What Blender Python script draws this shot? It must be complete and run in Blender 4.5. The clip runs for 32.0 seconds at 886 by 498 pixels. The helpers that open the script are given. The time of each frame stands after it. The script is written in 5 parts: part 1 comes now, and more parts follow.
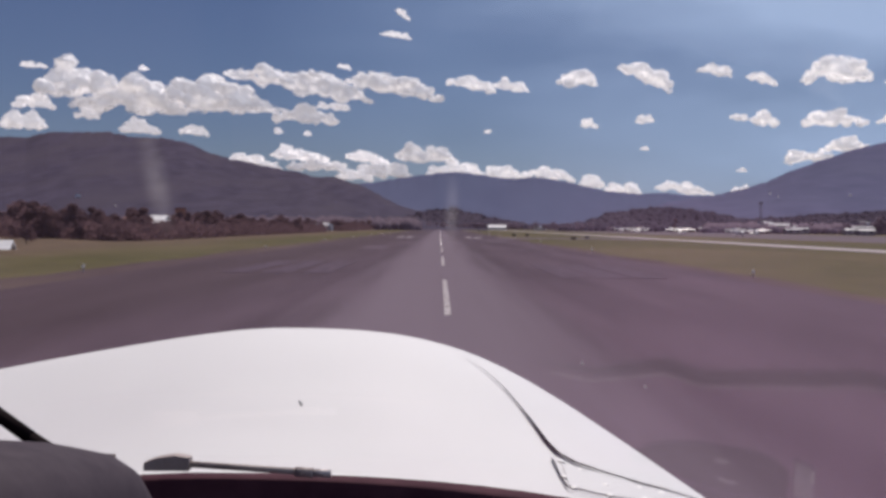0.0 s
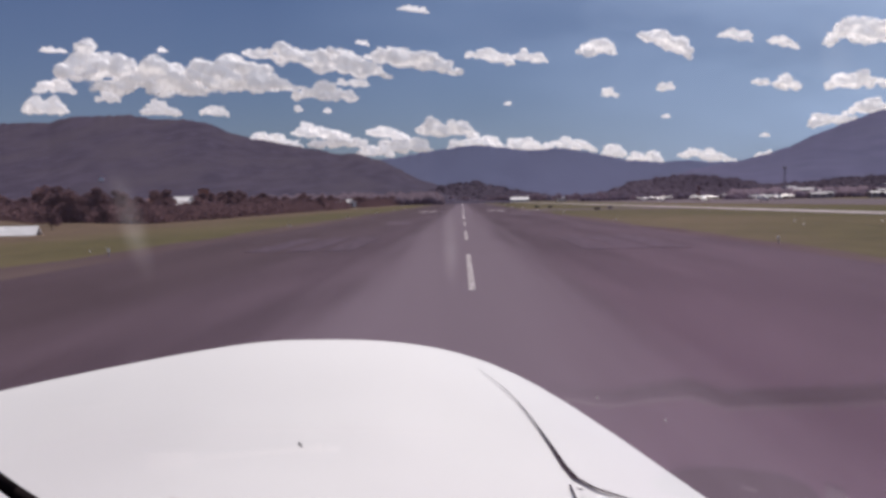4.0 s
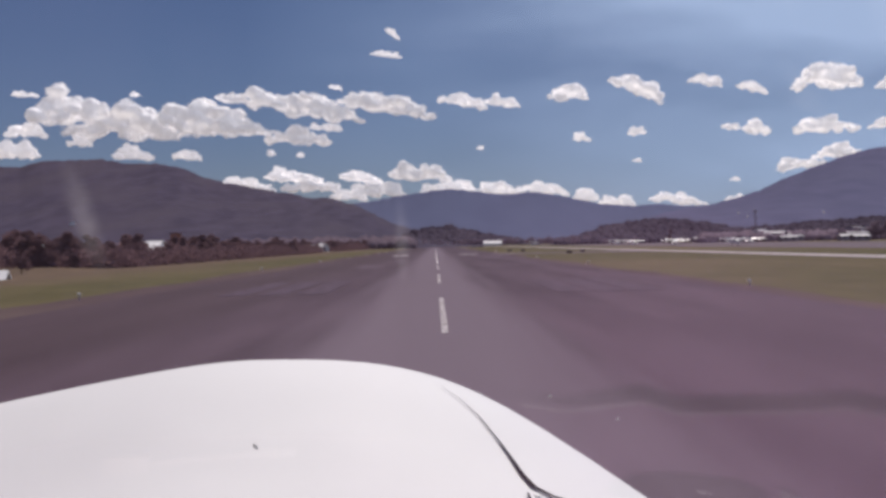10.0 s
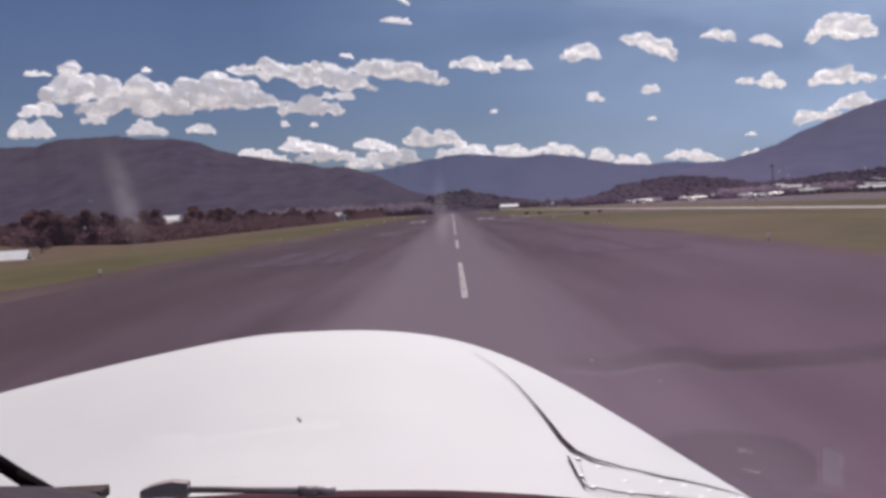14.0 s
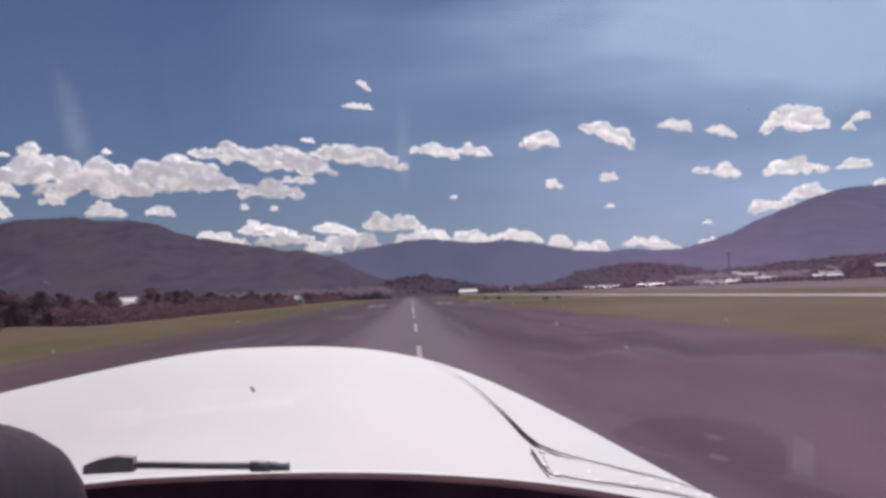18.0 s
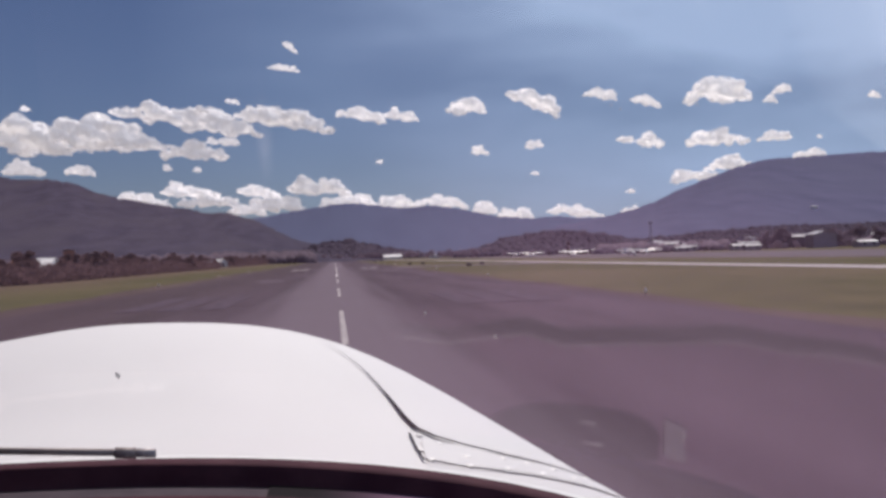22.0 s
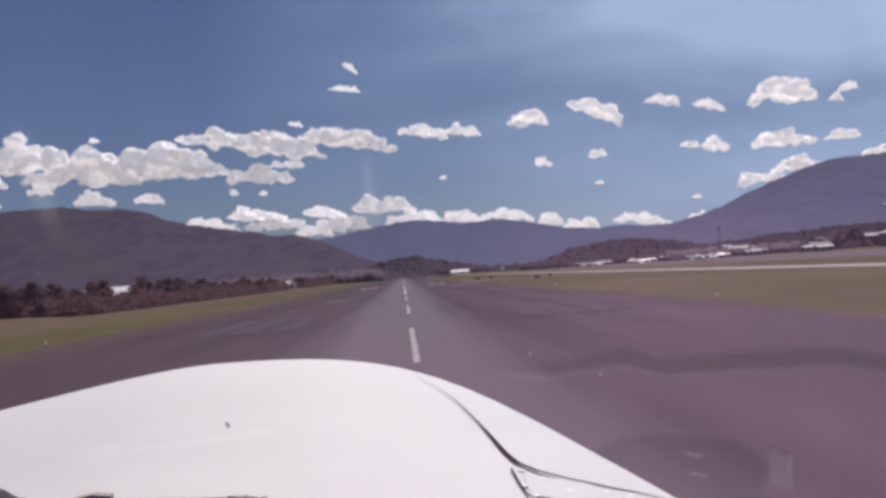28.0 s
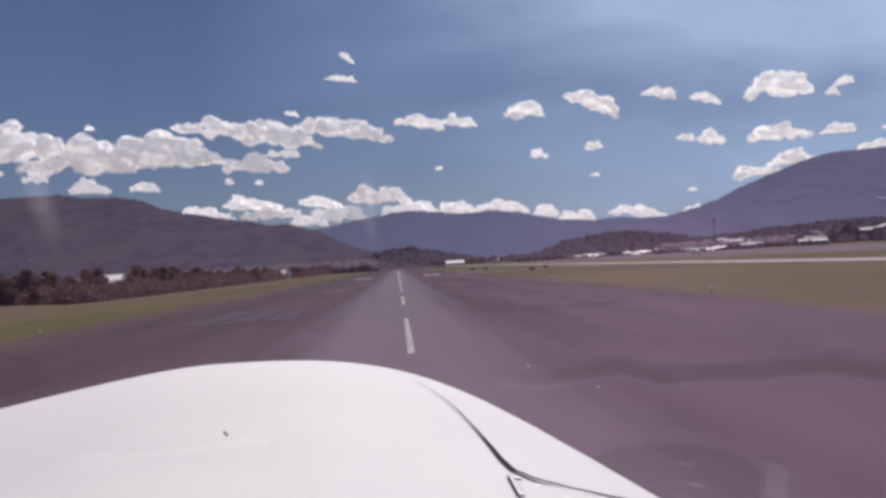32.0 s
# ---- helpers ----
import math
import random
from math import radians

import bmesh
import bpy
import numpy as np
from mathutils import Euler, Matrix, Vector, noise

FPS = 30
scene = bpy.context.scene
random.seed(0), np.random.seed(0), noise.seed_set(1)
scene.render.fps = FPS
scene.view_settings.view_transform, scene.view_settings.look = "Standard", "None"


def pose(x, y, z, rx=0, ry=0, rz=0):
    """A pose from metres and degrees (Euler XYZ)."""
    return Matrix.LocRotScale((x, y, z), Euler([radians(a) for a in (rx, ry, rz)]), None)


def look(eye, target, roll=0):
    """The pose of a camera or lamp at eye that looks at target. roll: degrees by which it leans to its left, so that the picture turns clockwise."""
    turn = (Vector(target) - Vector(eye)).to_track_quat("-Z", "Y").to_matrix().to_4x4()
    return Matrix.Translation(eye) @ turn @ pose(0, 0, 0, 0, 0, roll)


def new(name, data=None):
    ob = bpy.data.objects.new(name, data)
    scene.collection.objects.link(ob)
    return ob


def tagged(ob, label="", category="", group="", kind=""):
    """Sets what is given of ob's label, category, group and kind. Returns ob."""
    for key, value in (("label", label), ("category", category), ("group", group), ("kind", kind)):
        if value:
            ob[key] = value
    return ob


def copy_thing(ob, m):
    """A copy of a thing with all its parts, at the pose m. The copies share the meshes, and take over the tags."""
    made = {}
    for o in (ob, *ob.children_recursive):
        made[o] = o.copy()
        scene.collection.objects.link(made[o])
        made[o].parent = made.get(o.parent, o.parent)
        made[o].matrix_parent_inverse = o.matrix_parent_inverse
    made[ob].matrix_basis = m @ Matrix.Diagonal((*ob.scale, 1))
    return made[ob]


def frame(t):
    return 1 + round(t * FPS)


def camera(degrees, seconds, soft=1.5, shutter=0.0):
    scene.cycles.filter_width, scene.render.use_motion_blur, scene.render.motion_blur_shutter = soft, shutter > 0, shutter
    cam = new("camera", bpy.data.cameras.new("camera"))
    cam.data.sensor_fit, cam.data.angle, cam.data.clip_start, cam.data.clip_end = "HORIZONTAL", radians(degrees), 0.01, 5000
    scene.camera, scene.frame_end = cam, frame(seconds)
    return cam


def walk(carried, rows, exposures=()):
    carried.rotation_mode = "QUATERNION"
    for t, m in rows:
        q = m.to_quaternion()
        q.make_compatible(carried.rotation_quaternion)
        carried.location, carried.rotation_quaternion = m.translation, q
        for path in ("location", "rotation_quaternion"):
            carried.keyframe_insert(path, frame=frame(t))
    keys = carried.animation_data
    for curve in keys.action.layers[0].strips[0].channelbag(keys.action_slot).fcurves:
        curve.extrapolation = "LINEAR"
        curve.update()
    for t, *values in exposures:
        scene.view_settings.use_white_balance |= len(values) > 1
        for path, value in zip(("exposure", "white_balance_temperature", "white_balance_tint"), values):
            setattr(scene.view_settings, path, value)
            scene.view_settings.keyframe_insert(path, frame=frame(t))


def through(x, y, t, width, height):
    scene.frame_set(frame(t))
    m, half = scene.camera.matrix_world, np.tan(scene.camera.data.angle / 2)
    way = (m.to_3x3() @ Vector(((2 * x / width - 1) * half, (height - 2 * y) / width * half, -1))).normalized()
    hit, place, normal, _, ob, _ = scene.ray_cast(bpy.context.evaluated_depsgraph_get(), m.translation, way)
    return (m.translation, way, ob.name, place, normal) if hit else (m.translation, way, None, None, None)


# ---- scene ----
# The camera sits in the right-hand seat of a light aircraft that stands on a runway centre line.
# x: to the right of the runway axis, y: along the runway, z: up from the asphalt. Eye about 2.25 m up.
cam = camera(40.0, 32.0, soft=3.4)
PATH = [
    (0, -0.0143, -0.0400, 2.2587, 88.962, -0.485, -0.167),
    (0.5, -0.0098, -0.0400, 2.2572, 88.653, -0.444, 0.257),
    (1, -0.0103, -0.0400, 2.2563, 88.429, -0.912, 0.285),
    (1.5, -0.0095, -0.0400, 2.2563, 88.114, -1.045, 0.018),
    (2, -0.0073, -0.0400, 2.2570, 87.833, -0.437, 0.306),
    (2.5, -0.0076, -0.0400, 2.2633, 87.377, -1.163, 0.922),
    (3, -0.0072, -0.0200, 2.2691, 88.098, -0.023, 0.929),
    (3.5, 0.0009, 0.0100, 2.2938, 87.684, 1.018, 1.104),
    (5.5, -0.0136, 0.0000, 2.2744, 88.707, 1.208, 0.053),
    (6, -0.0081, 0.0000, 2.2730, 89.219, 2.006, -0.081),
    (6.5, -0.0057, 0.0000, 2.2703, 89.433, 0.991, -0.076),
    (7, -0.0009, 0.0000, 2.2726, 89.745, 0.648, 0.227),
    (7.5, 0.0039, 0.0000, 2.2717, 89.904, 2.022, 0.704),
    (8, 0.0124, 0.0000, 2.2760, 89.518, 1.965, 0.885),
    (8.5, 0.0100, 0.0000, 2.2695, 89.444, 2.605, 0.468),
    (9, 0.0005, 0.0000, 2.2678, 89.719, -0.921, -0.511),
    (9.5, 0.0075, 0.0000, 2.2714, 89.751, -0.563, -0.583),
    (10, 0.0096, 0.0000, 2.2654, 89.778, 1.187, -0.373),
    (10.5, -0.0031, 0.0000, 2.2663, 89.165, -0.568, -0.714),
    (11, -0.0077, 0.0000, 2.2703, 88.860, -0.266, -0.789),
    (11.5, -0.0005, 0.0000, 2.2669, 88.652, 0.673, -0.915),
    (12, 0.0052, 0.0000, 2.2670, 88.660, 0.396, -0.964),
    (12.5, 0.0011, 0.0000, 2.2683, 88.650, 0.107, -1.162),
    (13, -0.0048, 0.0000, 2.2693, 88.899, 1.956, -1.204),
    (13.5, -0.0087, 0.0000, 2.2682, 88.733, 1.755, -0.487),
    (14, -0.0021, 0.0000, 2.2679, 88.177, 3.117, 0.413),
    (14.5, 0.0077, 0.0000, 2.2656, 88.688, 1.915, 0.896),
    (16.5, 0.0034, 0.0100, 2.2344, 90.008, 1.742, -0.617),
    (17, 0.0050, 0.0200, 2.2139, 90.784, 2.769, -0.921),
    (17.5, 0.0003, 0.0204, 2.1998, 91.510, 1.233, -1.257),
    (18, -0.0072, 0.0208, 2.1953, 92.073, 2.585, -1.517),
    (18.5, -0.0101, 0.0213, 2.2045, 92.030, 1.942, -2.340),
    (19, -0.0007, 0.0217, 2.2072, 91.603, 4.001, -2.421),
    (19.5, -0.0076, 0.0221, 2.2124, 91.257, 5.834, -2.709),
    (20, -0.0022, 0.0225, 2.2179, 90.628, 7.017, -2.949),
    (20.5, 0.0011, 0.0229, 2.2153, 90.287, 4.285, -3.251),
    (21, 0.0178, 0.0233, 2.2092, 89.796, 1.880, -6.635),
    (21.5, 0.0252, 0.0238, 2.2088, 89.223, 2.255, -8.156),
    (22, 0.0250, 0.0242, 2.2072, 90.300, 1.826, -5.074),
    (22.5, 0.0211, 0.0246, 2.2125, 90.757, 3.359, -2.671),
    (23, 0.0149, 0.0250, 2.2160, 91.046, 1.923, -1.989),
    (23.5, 0.0141, 0.0247, 2.2233, 91.285, 3.086, -1.761),
    (24, 0.0130, 0.0244, 2.2237, 91.436, 3.127, -1.753),
    (24.5, 0.0119, 0.0242, 2.2242, 91.327, 3.534, -1.718),
    (25, 0.0084, 0.0239, 2.2249, 91.317, 3.390, -1.842),
    (25.5, 0.0032, 0.0236, 2.2285, 91.296, 3.124, -1.898),
    (27.5, 0.0010, 0.0225, 2.2278, 91.179, 2.369, -1.722),
    (28, 0.0061, 0.0222, 2.2239, 91.140, 4.059, -1.902),
    (28.5, 0.0068, 0.0219, 2.2320, 91.157, 3.950, -1.861),
    (29, 0.0083, 0.0217, 2.2325, 91.151, 3.271, -1.670),
    (29.5, 0.0105, 0.0214, 2.2383, 90.861, 3.444, -1.431),
    (30, 0.0022, 0.0211, 2.2353, 90.599, 3.389, -1.797),
    (30.5, 0.0030, 0.0208, 2.2389, 90.433, 3.990, -2.088),
    (31, 0.0029, 0.0206, 2.2364, 90.659, 4.362, -2.093),
    (31.5, 0.0044, 0.0203, 2.2379, 90.693, 4.686, -2.204),
    (32, 0.0045, 0.0200, 2.2361, 90.693, 3.585, -2.136),
]
walk(cam, [(r[0], pose(*r[1:])) for r in PATH],
     exposures=[(0.0, 0.06, 6500, 12), (4.0, 0.08, 6500, 12), (12.0, 0.09, 6500, 12), (32.0, 0.08, 6500, 12)])

# ---- daylight: sun ahead and to the right, above the windscreen's top edge ----
SUN_AZ, SUN_EL = 17.0, 58.0
world = bpy.data.worlds.new("sky")
scene.world = world
world.use_nodes = True
wn, wl = world.node_tree.nodes, world.node_tree.links
sky = wn.new("ShaderNodeTexSky")
sky.sky_type = "NISHITA"
sky.sun_disc = False
sky.sun_elevation, sky.sun_rotation = radians(SUN_EL), radians(SUN_AZ)
sky.altitude, sky.air_density, sky.dust_density, sky.ozone_density = 900.0, 0.9, 0.75, 5.0
# thin high cirrus, streaked, mostly overhead and towards the sun
wt, wm, wz = wn.new("ShaderNodeTexCoord"), wn.new("ShaderNodeMapping"), wn.new("ShaderNodeTexNoise")
wm.inputs["Rotation"].default_value, wm.inputs["Scale"].default_value = (0, 0, radians(-14)), (1.2, 1.6, 4.5)
wz.inputs["Scale"].default_value, wz.inputs["Detail"].default_value, wz.inputs["Roughness"].default_value = 2.2, 5, 0.52
wl.new(wt.outputs["Generated"], wm.inputs[0]), wl.new(wm.outputs[0], wz.inputs["Vector"])
wr, ws, wh, wx = wn.new("ShaderNodeMapRange"), wn.new("ShaderNodeSeparateXYZ"), wn.new("ShaderNodeMapRange"), wn.new("ShaderNodeMath")
for k, v in (("From Min", 0.3), ("From Max", 0.75), ("To Max", 1.0)):
    wr.inputs[k].default_value = v
for k, v in (("From Min", -0.1), ("From Max", 0.22)):
    wh.inputs[k].default_value = v
wl.new(wz.outputs["Fac"], wr.inputs[0]), wl.new(wt.outputs["Generated"], ws.inputs[0]), wl.new(ws.outputs["Z"], wh.inputs[0])
wx.operation = "MULTIPLY"
wl.new(wr.outputs[0], wx.inputs[0]), wl.new(wh.outputs[0], wx.inputs[1])
wq, wy = wn.new("ShaderNodeMapRange"), wn.new("ShaderNodeMath")     # the veil thickens towards the sun's side of the valley
for k, v in (("From Min", -0.15), ("From Max", 0.4), ("To Min", 0.0), ("To Max", 2.2)):
    wq.inputs[k].default_value = v
wl.new(ws.outputs["X"], wq.inputs[0])
wy.operation = "MULTIPLY"
wl.new(wx.outputs[0], wy.inputs[0]), wl.new(wq.outputs[0], wy.inputs[1])
wc = wn.new("ShaderNodeMix")
wc.data_type = "RGBA"
wc.inputs["B"].default_value = (10.8, 14.2, 17.5, 1)
wl.new(wy.outputs[0], wc.inputs["Factor"]), wl.new(sky.outputs[0], wc.inputs["A"])
wg = wn.new("ShaderNodeMix")                         # clean mountain air: a touch bluer and less green than the model's sky
wg.data_type, wg.blend_type = "RGBA", "MULTIPLY"
wg.inputs["Factor"].default_value, wg.inputs["B"].default_value = 1.0, (0.955, 0.985, 1.15, 1)
wl.new(wc.outputs["Result"], wg.inputs["A"]), wl.new(wg.outputs["Result"], wn["Background"].inputs[0])
wn["Background"].inputs[1].default_value = 0.0355
sun = new("sun", bpy.data.lights.new("sun", "SUN"))
sun.data.energy, sun.data.angle, sun.data.color = 5.0, radians(0.53), (1.0, 0.94, 0.85)
sun.matrix_world = look((0, 0, 0), (-math.sin(radians(SUN_AZ)) * math.cos(radians(SUN_EL)),
                                    -math.cos(radians(SUN_AZ)) * math.cos(radians(SUN_EL)), -math.sin(radians(SUN_EL))))


# ---- materials ----
def surface(name, a, b, scale, rough=0.9, bump=0.0, fine=0.0, stretch=(1, 1, 1), metal=0.0, spread=0.0, c=None, cscale=1.0, coords="Object",
            lo=0.35, hi=0.65):
    """Two colours mixed by noise at two scales, a third in broad patches, bump from the finer one."""
    m = bpy.data.materials.new(name)
    m.use_nodes = True
    n, l = m.node_tree.nodes, m.node_tree.links
    p = n["Principled BSDF"]
    tc, mp = n.new("ShaderNodeTexCoord"), n.new("ShaderNodeMapping")
    mp.inputs["Scale"].default_value = stretch
    l.new(tc.outputs[coords], mp.inputs[0])
    nz = n.new("ShaderNodeTexNoise")
    nz.inputs["Scale"].default_value, nz.inputs["Detail"].default_value, nz.inputs["Roughness"].default_value = scale, 8, 0.62
    l.new(mp.outputs[0], nz.inputs["Vector"])
    ramp = n.new("ShaderNodeMapRange")
    ramp.inputs["From Min"].default_value, ramp.inputs["From Max"].default_value = lo, hi
    l.new(nz.outputs["Fac"], ramp.inputs[0])
    mix = n.new("ShaderNodeMix")
    mix.data_type = "RGBA"
    mix.inputs["A"].default_value, mix.inputs["B"].default_value = (*a, 1), (*b, 1)
    l.new(ramp.outputs[0], mix.inputs["Factor"])
    out = mix.outputs["Result"]
    if c:
        n2, r2, m2 = n.new("ShaderNodeTexNoise"), n.new("ShaderNodeMapRange"), n.new("ShaderNodeMix")
        n2.inputs["Scale"].default_value, n2.inputs["Detail"].default_value = cscale, 4
        l.new(mp.outputs[0], n2.inputs["Vector"])
        r2.inputs["From Min"].default_value, r2.inputs["From Max"].default_value = 0.45, 0.68
        l.new(n2.outputs["Fac"], r2.inputs[0])
        m2.data_type = "RGBA"
        m2.inputs["B"].default_value = (*c, 1)
        l.new(r2.outputs[0], m2.inputs["Factor"])
        l.new(out, m2.inputs["A"])
        out = m2.outputs["Result"]
    if spread:
        oi, hv = n.new("ShaderNodeObjectInfo"), n.new("ShaderNodeHueSaturation")
        mr = n.new("ShaderNodeMapRange")
        mr.inputs["To Min"].default_value, mr.inputs["To Max"].default_value = 1 - spread, 1 + spread
        l.new(oi.outputs["Random"], mr.inputs[0])
        l.new(mr.outputs[0], hv.inputs["Value"])
        l.new(out, hv.inputs["Color"])
        out = hv.outputs[0]
    l.new(out, p.inputs["Base Color"])
    p.inputs["Roughness"].default_value, p.inputs["Metallic"].default_value = rough, metal
    p.inputs["Specular IOR Level"].default_value = 0.06 if rough >= 0.74 else 0.4
    if bump:
        fb, bp = n.new("ShaderNodeTexNoise"), n.new("ShaderNodeBump")
        fb.inputs["Scale"].default_value, fb.inputs["Detail"].default_value = fine or scale * 6, 6
        l.new(tc.outputs[coords], fb.inputs["Vector"])
        bp.inputs["Strength"].default_value, bp.inputs["Distance"].default_value = bump, 0.02
        l.new(fb.outputs["Fac"], bp.inputs["Height"])
        l.new(bp.outputs[0], p.inputs["Normal"])
    return m


ASPHALT = surface("asphalt", (0.049, 0.031, 0.044), (0.077, 0.051, 0.069), 0.24, 0.85, 0.5, 40, (1.3, 0.09, 1), c=(0.044, 0.028, 0.039), cscale=0.3, lo=0.34, hi=0.66)
def add_lane(m, worn, old):
    """Blends a paler worn lane along the runway's middle, with a ragged edge, into the asphalt."""
    n, l = m.node_tree.nodes, m.node_tree.links
    p = n["Principled BSDF"]
    src = p.inputs["Base Color"].links[0].from_socket
    tc, sp = n.new("ShaderNodeTexCoord"), n.new("ShaderNodeSeparateXYZ")
    l.new(tc.outputs["Object"], sp.inputs[0])
    nz, mp = n.new("ShaderNodeTexNoise"), n.new("ShaderNodeMapping")
    mp.inputs["Scale"].default_value = (0.9, 0.02, 1)
    nz.inputs["Scale"].default_value, nz.inputs["Detail"].default_value = 1.0, 6
    l.new(tc.outputs["Object"], mp.inputs[0]), l.new(mp.outputs[0], nz.inputs["Vector"])

    def math_node(op, a, b):
        q = n.new("ShaderNodeMath")
        q.operation = op
        for k, v in enumerate((a, b)):
            if hasattr(v, "is_linked"):
                l.new(v, q.inputs[k])
            else:
                q.inputs[k].default_value = v
        return q.outputs[0]

    wob = math_node("MULTIPLY", math_node("SUBTRACT", nz.outputs["Fac"], 0.5), 3.0)
    off = math_node("ABSOLUTE", math_node("ADD", math_node("ADD", sp.outputs["X"], 0.2), wob), 0.0)
    mr = n.new("ShaderNodeMapRange")
    mr.interpolation_type = "SMOOTHSTEP"
    for k, v in (("From Min", 4.2), ("From Max", 1.2), ("To Min", 0.0), ("To Max", 1.0)):
        mr.inputs[k].default_value = v
    l.new(off, mr.inputs[0])
    mx = n.new("ShaderNodeMix")
    mx.data_type = "RGBA"
    mx.inputs["B"].default_value = (*worn, 1)
    side, sm = n.new("ShaderNodeMapRange"), n.new("ShaderNodeMix")      # darker, browner colour along the western side
    side.interpolation_type = "SMOOTHSTEP"
    for k, v in (("From Min", -4.0), ("From Max", -10.5), ("To Max", 0.6)):
        side.inputs[k].default_value = v
    l.new(math_node("ADD", sp.outputs["X"], wob), side.inputs[0])
    sm.data_type = "RGBA"
    sm.inputs["B"].default_value = (*old, 1)
    l.new(side.outputs[0], sm.inputs["Factor"]), l.new(src, sm.inputs["A"])
    l.new(mr.outputs[0], mx.inputs["Factor"]), l.new(sm.outputs["Result"], mx.inputs["A"])
    l.new(mx.outputs["Result"], p.inputs["Base Color"])


add_lane(ASPHALT, (0.118, 0.089, 0.113), (0.042, 0.026, 0.03))
ASPHALT_WORN = surface("worn_asphalt", (0.085, 0.064, 0.077), (0.115, 0.09, 0.104), 0.5, 0.8, 0.5, 40, (2.0, 0.06, 1), c=(0.068, 0.048, 0.06), cscale=0.3)
SHOULDER = surface("dusty_shoulder", (0.05, 0.032, 0.036), (0.075, 0.05, 0.053), 0.3, 0.95, 0.6, 12, (1, 0.25, 1), c=(0.085, 0.06, 0.052), cscale=0.08)
RUBBER = surface("tyre_rubber_marks", (0.05, 0.038, 0.044), (0.075, 0.056, 0.064), 0.8, 0.75, 0.2, 30, (3, 0.05, 1))
CONCRETE = surface("pale_concrete", (0.27, 0.235, 0.245), (0.36, 0.32, 0.33), 0.4, 0.9, 0.3, 8, (1, 0.3, 1), c=(0.27, 0.24, 0.24), cscale=0.06)
GRASS = surface("mown_grass", (0.053, 0.047, 0.02), (0.078, 0.068, 0.029), 0.35, 1.0, 1.0, 3, (1, 0.4, 1), c=(0.115, 0.085, 0.052), cscale=0.022)
def add_bank(m, dry, scrub):
    """Long dry grass and bare earth on the bank west of the mown strip."""
    n, l = m.node_tree.nodes, m.node_tree.links
    p = n["Principled BSDF"]
    src = p.inputs["Base Color"].links[0].from_socket
    tc, sp, nz, ad, mr, mx = (n.new("ShaderNode" + k) for k in ("TexCoord", "SeparateXYZ", "TexNoise", "Math", "MapRange", "Mix"))
    l.new(tc.outputs["Object"], sp.inputs[0]), l.new(tc.outputs["Object"], nz.inputs["Vector"])
    nz.inputs["Scale"].default_value, nz.inputs["Detail"].default_value = 0.09, 7
    ad.operation = "MULTIPLY_ADD"
    l.new(nz.outputs["Fac"], ad.inputs[0]), l.new(sp.outputs["X"], ad.inputs[2])
    ad.inputs[1].default_value = 26.0
    for k, v in (("From Min", -14.0), ("From Max", -22.0)):
        mr.inputs[k].default_value = v
    l.new(ad.outputs[0], mr.inputs[0])
    mx.data_type = "RGBA"
    n3, r3, m3 = n.new("ShaderNodeTexNoise"), n.new("ShaderNodeMapRange"), n.new("ShaderNodeMix")
    n3.inputs["Scale"].default_value, n3.inputs["Detail"].default_value, n3.inputs["Roughness"].default_value = 0.16, 8, 0.7
    l.new(tc.outputs["Object"], n3.inputs["Vector"]), l.new(n3.outputs["Fac"], r3.inputs[0])
    r3.inputs["From Min"].default_value, r3.inputs["From Max"].default_value = 0.38, 0.62
    m3.data_type = "RGBA"
    m3.inputs["A"].default_value, m3.inputs["B"].default_value = (*dry, 1), (*scrub, 1)
    l.new(r3.outputs[0], m3.inputs["Factor"]), l.new(m3.outputs["Result"], mx.inputs["B"])
    l.new(mr.outputs[0], mx.inputs["Factor"]), l.new(src, mx.inputs["A"]), l.new(mx.outputs["Result"], p.inputs["Base Color"])


add_bank(GRASS, (0.118, 0.082, 0.056), (0.062, 0.045, 0.03))
PAINT_WHITE = surface("runway_paint", (0.62, 0.58, 0.58), (0.5, 0.46, 0.46), 1.2, 0.7, 0.2, 30, (3, 0.3, 1))
PAINT_WORN = surface("worn_runway_paint", (0.2, 0.175, 0.185), (0.42, 0.38, 0.39), 2.5, 0.75, 0.2, 30, (5, 0.25, 1), lo=0.4, hi=0.64)
PAINT_FADED = surface("faded_runway_paint", (0.044, 0.028, 0.042), (0.074, 0.049, 0.071), 0.9, 0.8, 0.2, 30, (3.5, 0.25, 1), lo=0.4, hi=0.66)
# mountain slopes: blue and purple distance haze is painted into these wooded colours
HILL_LEFT = surface("wooded_slope_near_hazed", (0.025, 0.0205, 0.038), (0.048, 0.039, 0.064), 0.05, 1.0, 0.0, lo=0.38, hi=0.62, c=(0.046, 0.0375, 0.055), cscale=0.012, stretch=(1, 0.2, 0.3))
HILL_FAR = surface("wooded_slope_far_hazed", (0.058, 0.066, 0.122), (0.07, 0.08, 0.142), 0.012, 1.0, 0.0, c=(0.062, 0.072, 0.13), cscale=0.004, stretch=(1, 0.2, 0.3))
HILL_RIGHT = surface("wooded_slope_right_hazed", (0.057, 0.057, 0.108), (0.082, 0.08, 0.143), 0.03, 1.0, 0.0, c=(0.075, 0.075, 0.13), cscale=0.006, stretch=(1, 0.2, 0.3))
# small hills and their crowns: purple haze mixed into the base colour
HILL_SMALL = surface("wooded_knoll_hazed", (0.035, 0.027, 0.044), (0.053, 0.042, 0.061), 0.02, 1.0, 0.0, spread=0.1, stretch=(1, 0.2, 1))
